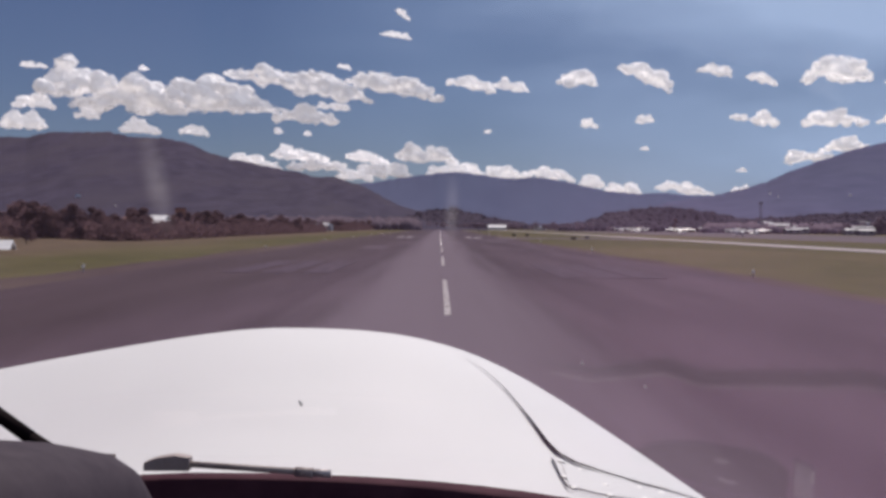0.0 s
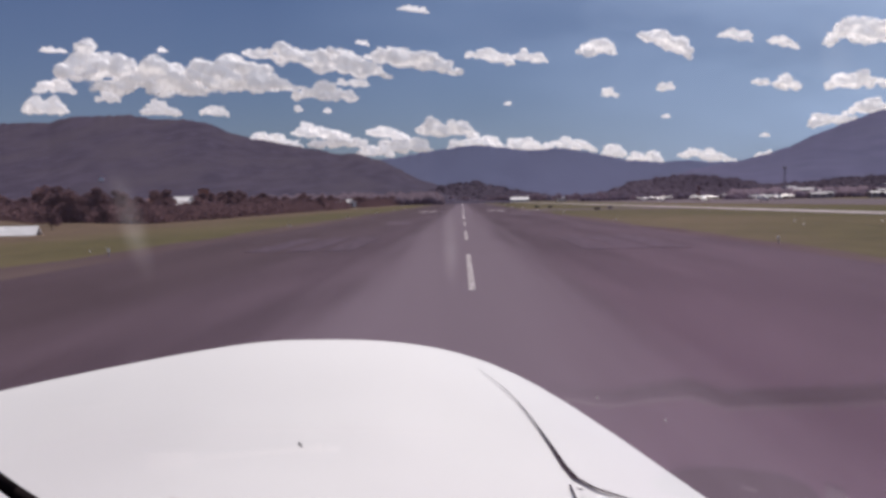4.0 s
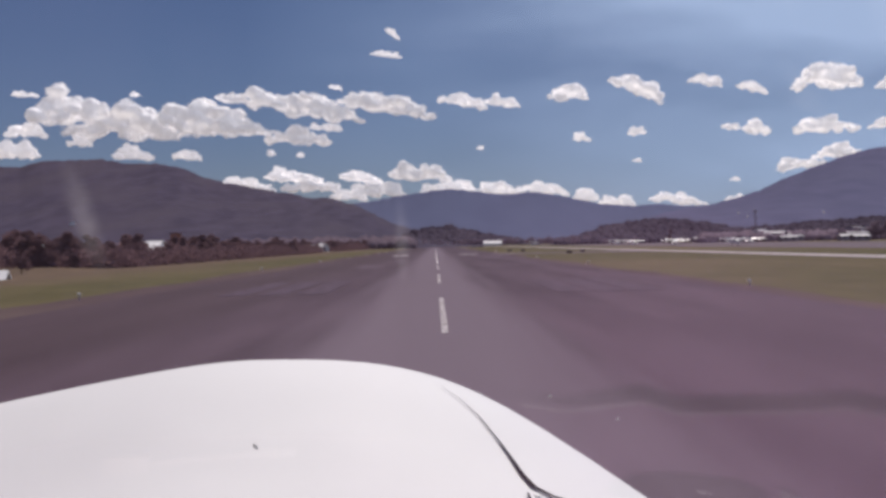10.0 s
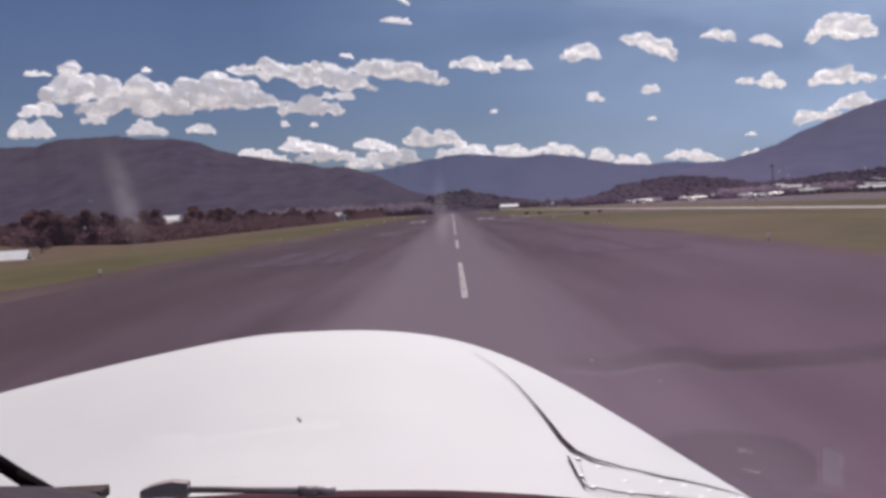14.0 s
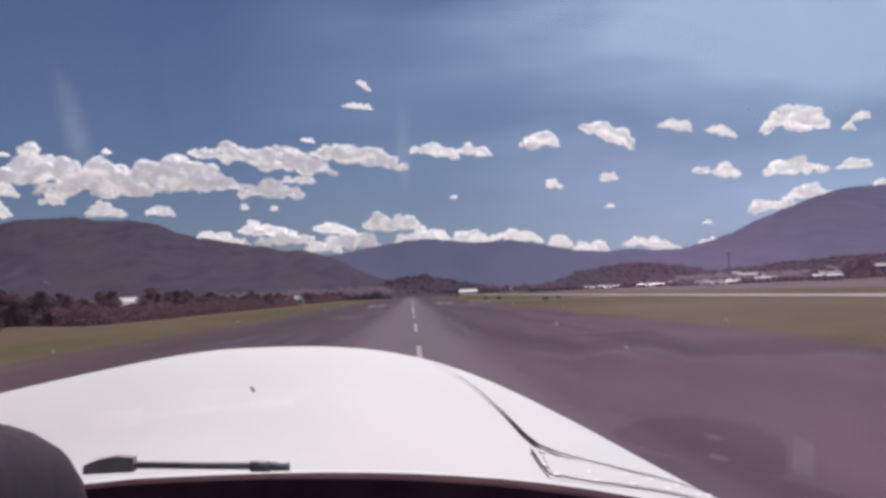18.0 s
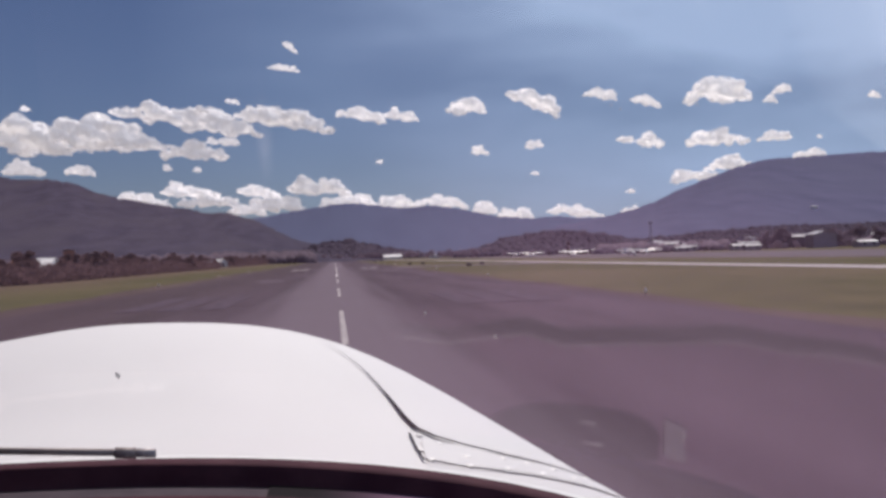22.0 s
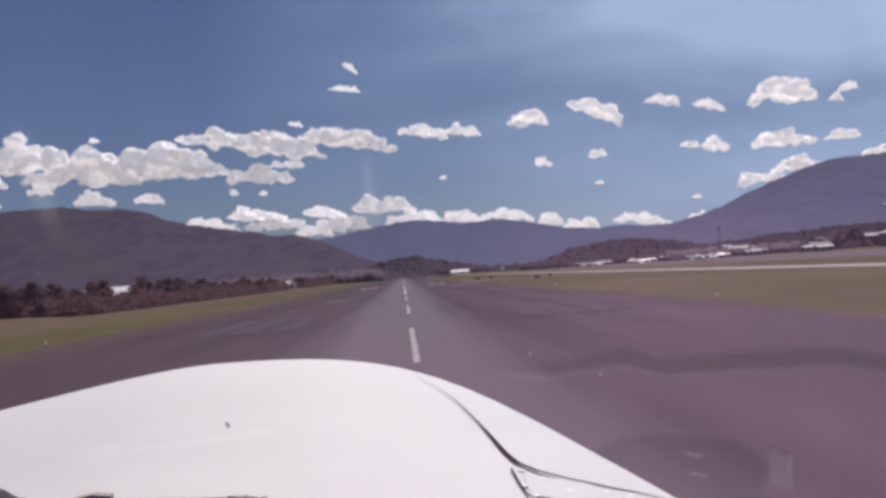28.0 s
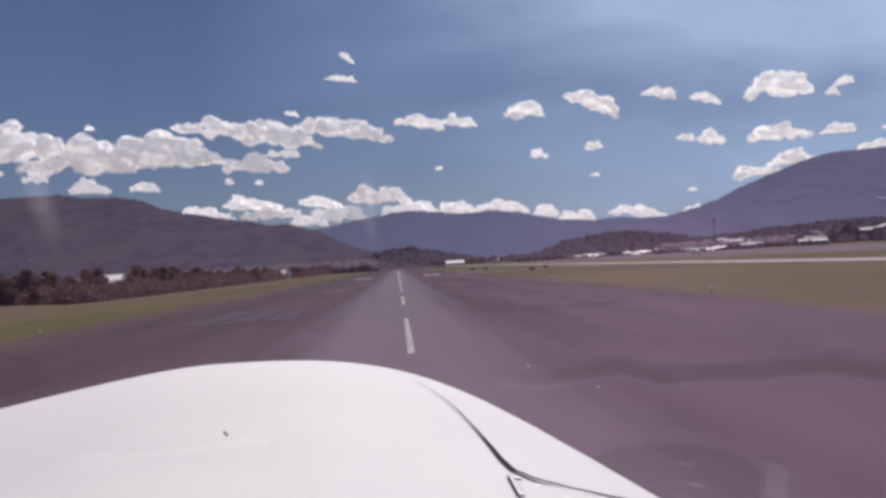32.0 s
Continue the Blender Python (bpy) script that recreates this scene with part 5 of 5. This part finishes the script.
for i, (y, w, d, h, roof) in enumerate(((150, 26, 30, 6.0, TIN_ROOF), (112, 22, 28, 5.0, TIN_ROOF), (76, 24, 28, 5.5, GREY_ROOF), (36, 26, 30, 5.5, TIN_ROOF),
                                        (-52, 40, 34, 9.0, TIN_ROOF), (-116, 32, 30, 6.0, GREY_ROOF))):
    arched_hangar("grey sheet-metal hangar with a pale barrel roof beside the apron", (126, y, Z0), -90, w, d, h, BARE_WALL if i % 2 else GREY_WALL, roof)
gable("terminal_block", "square brown block building behind the hangars", (176, 10, Z0), 0, 34, 20, 15, 0.6, BARE_WALL, GREY_ROOF, 8, "", "building")
for x, y, w, d, h, r, wall, roof in ((196, 560, 7, 7, 2.2, 1.2, BARE_WALL, WHITE_WALL), (206, 610, 7, 6, 2.4, 1.2, GREY_WALL, WHITE_WALL), (190, 655, 8, 8, 2.2, 1.5, BARE_WALL, GREY_ROOF),
                                     (207, 700, 9, 9, 2.8, 1.3, GREY_WALL, GREY_ROOF), (186, 742, 8, 9, 2.2, 1.5, BARE_WALL, WHITE_WALL), (203, 790, 8, 8, 2.4, 1.3, GREY_WALL, WHITE_WALL),
                                     (188, 850, 9, 14, 2.4, 1.7, BARE_WALL, GREY_ROOF), (212, 905, 12, 20, 3.6, 2.2, GREY_WALL, TIN_ROOF), (190, 960, 9, 16, 2.4, 1.8, BARE_WALL, GREY_ROOF),
                                     (204, 1040, 10, 18, 2.8, 2.0, GREY_WALL, WHITE_WALL), (190, 1120, 9, 15, 2.4, 1.8, BARE_WALL, GREY_ROOF), (225, 500, 8, 8, 2.4, 1.3, GREY_WALL, WHITE_WALL),
                                     (222, 640, 9, 11, 3.6, 1.4, BARE_WALL, GREY_ROOF), (99, 1208, 8, 9, 2.8, 1.0, WHITE_WALL, WHITE_WALL)):
    gable("apron_building", "low airfield building with a bright white roof" if roof is WHITE_WALL else "low airfield building with a grey tin roof", (x, y, Z0), 90, w, d, h, r * 0.5, wall, roof, 2,
          "low buildings along the apron", "building")
gable("white_hangar", "white open-sided hangar near the runway's end", (56, 1185, Z0), 90, 12, 17, 2.2, 2.4, WHITE_WALL, WHITE_WALL, 3, "", "hangar")
gable("long_shed", "large shed with a wide pale roof among trees", (-112, 118, Z0), 12, 22, 46, 5.0, 3.2, BARE_WALL, TIN_ROOF, 4, "", "shed")
gable("white_box_hut", "low white concrete housing beside the mown grass", (-39.0, 106, Z0), 96, 1.5, 2.8, 0.15, 0.5, WHITE_WALL, WHITE_WALL, 0, "", "hut")
gable("white_house", "white gabled house among dark trees", (-50, 540, Z0), 40, 3.6, 4.5, 2.2, 1.3, WHITE_WALL, WHITE_WALL, 1)
gable("white_house", "small white house among dark trees", (-55.5, 545, Z0), -20, 2.4, 3, 2.0, 0.7, WHITE_WALL, TIN_ROOF, 1)
gable("white_house", "white gabled house with a pale roof between dark trees", (-61.5, 262, Z0), 78, 6.5, 6, 2.3, 1.5, WHITE_WALL, WHITE_WALL, 2)
gable("white_house", "small white house with a low pale roof between dark trees", (-55.5, 256, Z0), 100, 4, 4.5, 1.9, 1.0, WHITE_WALL, TIN_ROOF, 1)
gable("brick_block", "square red-brick block above the trees", (-102, 480, Z0), 10, 4, 5, 8.2, 0.3, BRICK_WALL, GREY_ROOF, 1, "", "building")
rng = random.Random(33)
for k in range(34):
    x, y = -rng.uniform(125, 330), rng.uniform(330, 1050)
    gable("village_house", rng.choice(("pale village house on the valley side", "white village house below the mountain")), (x, y, Z0), rng.uniform(0, 180), rng.uniform(7, 11), rng.uniform(8, 13),
          rng.uniform(2.8, 6.5), rng.uniform(1.0, 2.2), rng.choice((WHITE_WALL, WHITE_WALL, BRICK_WALL, GREY_WALL)), rng.choice((TILE_ROOF, TIN_ROOF, GREY_ROOF)), 2, "village houses")
for k in range(22):
    x, y = rng.uniform(205, 420), rng.uniform(480, 980)
    gable("village_house", "pale house beyond the airfield trees", (x, y, Z0), rng.uniform(0, 180), rng.uniform(8, 14), rng.uniform(9, 16), rng.uniform(3, 8), rng.uniform(0.8, 1.8),
          rng.choice((WHITE_WALL, GREY_WALL, BARE_WALL)), rng.choice((TIN_ROOF, GREY_ROOF)), 2, "village houses")

for k in range(5):                                   # scattered houses on the lower mountain slopes
    left = k < 1
    j, i = rng.randint(14, 30), rng.randint(200, 345) if left else rng.randint(150, 330)
    co = (LEFT_RANGE if left else FLAT_TOP).data.vertices[j * 421 + i].co
    gable("hillside_house", "small pale house on the wooded mountainside", (co.x, co.y, co.z - 1.2), rng.uniform(0, 180), rng.uniform(4.5, 6.5), rng.uniform(5, 8),
          rng.uniform(3.4, 4.6), rng.uniform(0.8, 1.4), WHITE_WALL, TIN_ROOF, 1, "houses on the slopes")

# radio mast
mast = thing("radio_mast", "slim dark lattice radio mast beyond the apron", "mast", (190, 720, Z0))
for sx, sy in ((-1, -1), (1, -1), (0, 1)):
    part("mast_leg", tube(B(), (sx * 1.3, sy * 1.3, 0), (sx * 0.35, sy * 0.35, 17.5), 0.16, 0.1, 6), BARE_WALL, mast)
for k in range(12):
    z = 1.2 + 1.35 * k
    f = 1.3 - 0.95 * z / 17.5
    bm = B()
    for a, b in (((-1, -1), (1, -1)), ((1, -1), (0, 1)), ((0, 1), (-1, -1))):
        tube(bm, (a[0] * f, a[1] * f, z), (b[0] * f, b[1] * f, z + 0.7), 0.07, 0.07, 5)
    part("mast_brace", bm, BARE_WALL, mast)
bm = B()
box(bm, -0.9, 0.9, -0.9, 0.9, 17.4, 18.6, 0.1)
part("mast_head", bm, BARE_WALL, mast)


# ---- fence along the airfield ----
fence = thing("airfield_fence", "pale post-and-wire airfield fence", "fence", (-70, 120, ground_z(-70)))
bm = B()
box(bm, -0.05, 0.05, -0.05, 0.05, 0, 1.5, 0.012)
post0 = part("post", bm, CONCRETE, fence)
for k in range(1, 13):
    p = new("post", post0.data)
    p.parent = fence
    p.location = (-0.04 * k + 0.4 * fbm(k * 0.2, 0.5), 8.0 * k, 0)
for z in (0.7, 1.4):
    bm = B()
    tube(bm, (0, 0, z), (-0.5, 96, z), 0.008, 0.008, 4)
    part("wire", bm, STEEL, fence)


# ---- airfield furniture ----
def guidance_sign(x, y, turn, w=1.1):
    ob = thing("guidance_sign", "low black airfield sign box on the grass", "sign", (x, y, -0.03), turn, "signs on the grass")
    part("panel", box(B(), -w / 2, w / 2, -0.1, 0.1, 0.22, 0.66, 0.03), SIGN_BLACK, ob)
    for s in (-1, 1):
        part("foot", tube(B(), (s * w * 0.36, 0, 0), (s * w * 0.36, 0, 0.24), 0.035, 0.035, 8), STEEL, ob)


for x, y, w in ((24.5, 222, 1.0), (29.8, 246, 0.9), (18.5, 302, 1.0), (21.5, 298, 1.0), (20.0, 610, 1.6), (26.0, 690, 1.4), (25.5, -95, 1.2), (27, -10, 1.2)):
    guidance_sign(x, y, random.Random(x).uniform(-25, 25), w)


GLOBE = bpy.data.materials.new("frosted_lamp_glass")
GLOBE.use_nodes = True
_n, _l = GLOBE.node_tree.nodes, GLOBE.node_tree.links
_p = _n["Principled BSDF"]
_t, _m = _n.new("ShaderNodeBsdfTranslucent"), _n.new("ShaderNodeMixShader")
_p.inputs["Base Color"].default_value, _t.inputs[0].default_value, _m.inputs[0].default_value = (0.8, 0.79, 0.78, 1), (0.9, 0.89, 0.88, 1), 0.6
_l.new(_p.outputs[0], _m.inputs[1]), _l.new(_t.outputs[0], _m.inputs[2]), _l.new(_m.outputs[0], _n["Material Output"].inputs[0])


def edge_light(x, y):
    ob = thing("edge_light", "small white runway edge light", "light", (x, y, -0.015), 0, "runway edge lights")
    part("stem", tube(B(), (0, 0, 0), (0, 0, 0.24), 0.03, 0.025, 8), STEEL, ob)
    bm = B()
    tube(bm, (0, 0, 0.22), (0, 0, 0.3), 0.075, 0.075, 12)
    tube(bm, (0, 0, 0.3), (0, 0, 0.38), 0.07, 0.035, 12)
    part("lamp_globe", bm, GLOBE, ob)


for k in range(-6, 16):
    edge_light(CX + 14.8, 57 + 60 * k)
    edge_light(CX - 16.6, 57 + 60 * k)


# ---- parked light aircraft on the apron ----
def parked_plane(x, y, turn, first=None):
    if first:
        return copy_thing(first, pose(x, y, 0.0, 0, 0, turn))
    ob = thing("parked_aircraft", "white high-wing light aircraft parked on the apron", "aircraft", (x, y, 0.0), turn, "parked aircraft")
    secs = ((-0.2, 0.18, 0.2, 1.05), (0.0, 0.42, 0.36, 1.1), (0.8, 0.52, 0.45, 1.15), (1.6, 0.58, 0.62, 1.3), (2.8, 0.56, 0.62, 1.32), (4.0, 0.38, 0.42, 1.25), (5.6, 0.2, 0.24, 1.22), (7.3, 0.08, 0.12, 1.25))
    rings = [[(w * math.cos(2 * math.pi * i / 16), y0, z + h * math.sin(2 * math.pi * i / 16)) for i in range(16)] for y0, w, h, z in secs]
    part("fuselage", loft(B(), rings), PLANE_WHITE, ob, "", True)
    def slab(name, x0, x1, y0, y1, z, t, mat, taper=0.8):
        bm = B()
        c = (y0 + y1) / 2
        rows = []
        for x, k in ((x0, taper), (x0 * 0.45 + x1 * 0.55, 1.0), (x1, taper)):
            ch = (y1 - y0) / 2 * k
            rows.append([(x, c - ch + ch * 0.0, z), (x, c - ch * 0.6, z + t), (x, c + ch * 0.2, z + t * 0.8), (x, c + ch, z + t * 0.1), (x, c, z - t * 0.2)])
        return part(name, loft(bm, rows), mat, ob)
    slab("wing", -5.4, 5.4, 1.5, 3.0, 2.0, 0.16, PLANE_WHITE)
    slab("tailplane", -1.7, 1.7, 6.4, 7.4, 1.32, 0.08, PLANE_WHITE)
    bm = B()
    loft(bm, [[(-0.04, 6.0, 1.35), (0.04, 6.0, 1.35), (0.04, 7.5, 1.35), (-0.04, 7.5, 1.35)], [(-0.03, 7.0, 2.75), (0.03, 7.0, 2.75), (0.03, 7.7, 2.75), (-0.03, 7.7, 2.75)]])
    part("fin", bm, PLANE_TRIM, ob)
    bm = B()
    box(bm, -0.53, 0.53, 1.35, 2.7, 1.5, 1.93, 0.1)
    part("cabin_windows", bm, DARK_OPENING, ob)
    for sx in (-1, 1):
        part("wing_strut", tube(B(), (sx * 0.5, 1.9, 0.9), (sx * 2.8, 2.1, 2.0), 0.045, 0.045, 6), PLANE_WHITE, ob)
        part("gear_leg", tube(B(), (sx * 0.4, 2.4, 0.85), (sx * 1.15, 2.4, 0.22), 0.05, 0.04, 6), PLANE_WHITE, ob)
        part("wheel", tube(B(), (sx * 1.08, 2.4, 0.215), (sx * 1.24, 2.4, 0.215), 0.215, 0.215, 14), TYRE, ob)
    part("gear_leg", tube(B(), (0, 0.6, 0.8), (0, 0.5, 0.2), 0.05, 0.04, 6), STEEL, ob)
    part("wheel", tube(B(), (-0.07, 0.5, 0.195), (0.07, 0.5, 0.195), 0.195, 0.195, 14), TYRE, ob)
    bm = B()
    box(bm, -0.95, 0.95, -0.28, -0.24, 1.0, 1.12, 0.015)
    part("propeller", bm, SIGN_BLACK, ob)
    return ob


first = parked_plane(93, 372, 12)
for x, y, a in ((90, 455, -12), (92, 560, 8), (104, 690, 15), (112, 430, -8), (134, 540, 14), (84, 20, 80), (92, -60, 95)):
    parked_plane(x, y, a, first)


# ---- windscreen: a few dirt specks and painted glare streaks on the pane in front of the eye ----
screen = thing("windscreen", "clear curved windscreen with insect specks", "windscreen", (0, 0, 0))
GLASS = bpy.data.materials.new("clear_acrylic")
GLASS.use_nodes = True
gn, gl = GLASS.node_tree.nodes, GLASS.node_tree.links
gn.remove(gn["Principled BSDF"])
gt = gn.new("ShaderNodeBsdfTransparent")
gt.inputs[0].default_value = (0.985, 0.965, 0.98, 1)
# a thin purple film painted in for veiling reflection, stronger towards the foot of the pane
gd, gx, gz, gc = gn.new("ShaderNodeBsdfTranslucent"), gn.new("ShaderNodeMixShader"), gn.new("ShaderNodeTexNoise"), gn.new("ShaderNodeTexCoord")
gd.inputs[0].default_value = (0.86, 0.58, 0.88, 1)
gz.inputs["Scale"].default_value, gz.inputs["Detail"].default_value = 7.0, 4
gs, gr, gm, ga = gn.new("ShaderNodeSeparateXYZ"), gn.new("ShaderNodeMapRange"), gn.new("ShaderNodeMapRange"), gn.new("ShaderNodeMath")
gl.new(gc.outputs["Object"], gz.inputs["Vector"]), gl.new(gc.outputs["Object"], gs.inputs[0])
for node, vals in ((gr, (EYE_Z - 0.19, EYE_Z + 0.02, 1.0, 0.35)), (gm, (0.3, 0.7, 0.011, 0.027))):
    for k, v in zip(("From Min", "From Max", "To Min", "To Max"), vals):
        node.inputs[k].default_value = v
ga.operation = "MULTIPLY"
gl.new(gs.outputs["Z"], gr.inputs[0]), gl.new(gz.outputs["Fac"], gm.inputs[0])
gl.new(gr.outputs[0], ga.inputs[0]), gl.new(gm.outputs[0], ga.inputs[1]), gl.new(ga.outputs[0], gx.inputs[0])
gl.new(gt.outputs[0], gx.inputs[1]), gl.new(gd.outputs[0], gx.inputs[2])
gg, gy = gn.new("ShaderNodeBsdfGlossy"), gn.new("ShaderNodeMixShader")     # both faces of the pane mirror about a tenth
gg.inputs["Roughness"].default_value, gy.inputs[0].default_value = 0.06, 0.105
gl.new(gx.outputs[0], gy.inputs[1]), gl.new(gg.outputs[0], gy.inputs[2]), gl.new(gy.outputs[0], gn["Material Output"].inputs[0])
SCREEN_TOP = EYE_Z + 0.3


def screen_at(x, f):
    base = cowl_z(x, FOOT) + 0.006
    return FOOT + 0.012 + 0.03 * ((x - AX) / 0.5) ** 2 - 0.42 * f - 0.06 * f * f, base + (SCREEN_TOP - base) * f


verts, faces = [], []
for i in range(37):
    x = -0.84 + 1.3 * i / 36
    for j in range(13):
        y, z = screen_at(x, j / 12)
        verts.append((x, y, z))
for i in range(36):
    for j in range(12):
        q = i * 13 + j
        faces.append((q, q + 13, q + 14, q + 1))
pane = pydata("pane", verts, faces, GLASS, screen, "", True)
pane.visible_shadow = False


def screen_y(x, z):
    base = cowl_z(x, FOOT) + 0.006
    return screen_at(x, (z - base) / (SCREEN_TOP - base))[0]


def speck(az, el, r, material, stretch=1.5, lean=0.6):
    """A small dried splash on the inside of the pane, along the line of sight az, el."""
    y = 0.5
    for k in range(12):
        y = screen_y(az * y, EYE_Z + el * y)
    c = Vector((az * y, y - 0.002, EYE_Z + el * y))
    rg = random.Random(int(az * 9999))
    bm = B()
    ring = []
    for i in range(12):
        t = 2 * math.pi * i / 12
        k = r * rg.uniform(0.6, 1.15)
        dx, dz = k * math.cos(t), k * stretch * math.sin(t)
        ring.append(bm.verts.new(c + Vector((dx * math.cos(lean) - dz * math.sin(lean), 0.0, dx * math.sin(lean) + dz * math.cos(lean)))))
    mid = bm.verts.new(c + Vector((0, -0.0008, 0)))
    for i in range(12):
        bm.faces.new((mid, ring[i], ring[(i + 1) % 12]))
    part("insect_speck", bm, material, screen)


SPECK = bpy.data.materials.new("dried_splash")
SPECK.use_nodes = True
sn, sl = SPECK.node_tree.nodes, SPECK.node_tree.links
sn.remove(sn["Principled BSDF"])
stl, sdf, smx = sn.new("ShaderNodeBsdfTranslucent"), sn.new("ShaderNodeBsdfDiffuse"), sn.new("ShaderNodeMixShader")
stl.inputs[0].default_value, sdf.inputs[0].default_value = (0.46, 0.44, 0.45, 1), (0.5, 0.48, 0.48, 1)
sl.new(stl.outputs[0], smx.inputs[1]), sl.new(sdf.outputs[0], smx.inputs[2]), sl.new(smx.outputs[0], sn["Material Output"].inputs[0])
speck(-0.138, -0.142, 0.0012, SPECK, 2.4, 0.6)
speck(0.105, -0.105, 0.0007, SPECK)
speck(0.16, -0.125, 0.0008, SPECK, 1.3, -0.5)
speck(-0.305, 0.03, 0.0005, SPECK)
speck(0.335, 0.045, 0.0005, SPECK)
speck(0.265, 0.046, 0.0004, SPECK)
speck(0.272, 0.043, 0.0004, SPECK)


# faint glare streaks, painted as a pale film on the pane
STREAK = bpy.data.materials.new("glare_streak_film")
STREAK.use_nodes = True
kn, kl = STREAK.node_tree.nodes, STREAK.node_tree.links
kn.remove(kn["Principled BSDF"])
ktl, ktp, kmx = kn.new("ShaderNodeBsdfTranslucent"), kn.new("ShaderNodeBsdfTransparent"), kn.new("ShaderNodeMixShader")
ktl.inputs[0].default_value = (0.75, 0.7, 0.74, 1)
ktc, kmp, knz = kn.new("ShaderNodeTexCoord"), kn.new("ShaderNodeMapping"), kn.new("ShaderNodeTexNoise")
klen, kmr, kmu = kn.new("ShaderNodeVectorMath"), kn.new("ShaderNodeMapRange"), kn.new("ShaderNodeMath")
kmp.inputs["Location"].default_value, kmp.inputs["Scale"].default_value = (-1, 0, -1), (2, 0, 2)
klen.operation, kmu.operation = "LENGTH", "MULTIPLY"
kl.new(ktc.outputs["Generated"], kmp.inputs[0]), kl.new(kmp.outputs[0], klen.inputs[0])
kmr.interpolation_type = "SMOOTHSTEP"
for k, v in (("From Min", 1.0), ("From Max", 0.0), ("To Max", 0.1)):
    kmr.inputs[k].default_value = v
knz.inputs["Scale"].default_value, knz.inputs["Detail"].default_value = 90, 5
kl.new(klen.outputs["Value"], kmr.inputs[0]), kl.new(ktc.outputs["Object"], knz.inputs["Vector"])
kl.new(kmr.outputs[0], kmu.inputs[0]), kl.new(knz.outputs["Fac"], kmu.inputs[1])
kl.new(kmu.outputs[0], kmx.inputs[0]), kl.new(ktp.outputs[0], kmx.inputs[1]), kl.new(ktl.outputs[0], kmx.inputs[2])
kl.new(kmx.outputs[0], kn["Material Output"].inputs[0])


def streak(az, el0, el1, half):
    """A faint upright glare streak, painted as film on the inside of the pane."""
    x = az * 0.63
    verts = []
    for el in (el0, (el0 + el1) / 2, el1):
        y = 0.5
        for k in range(12):
            y = screen_y(x, EYE_Z + el * y)
        for s in (-1, 1):
            verts.append((x + s * half * 0.63, y - 0.0025, EYE_Z + el * y))
    pydata("wash_streak", verts, [(0, 1, 3, 2), (2, 3, 5, 4)], STREAK, screen)


streak(-0.264, -0.005, 0.115, 0.015)
streak(-0.012, -0.01, 0.07, 0.009)
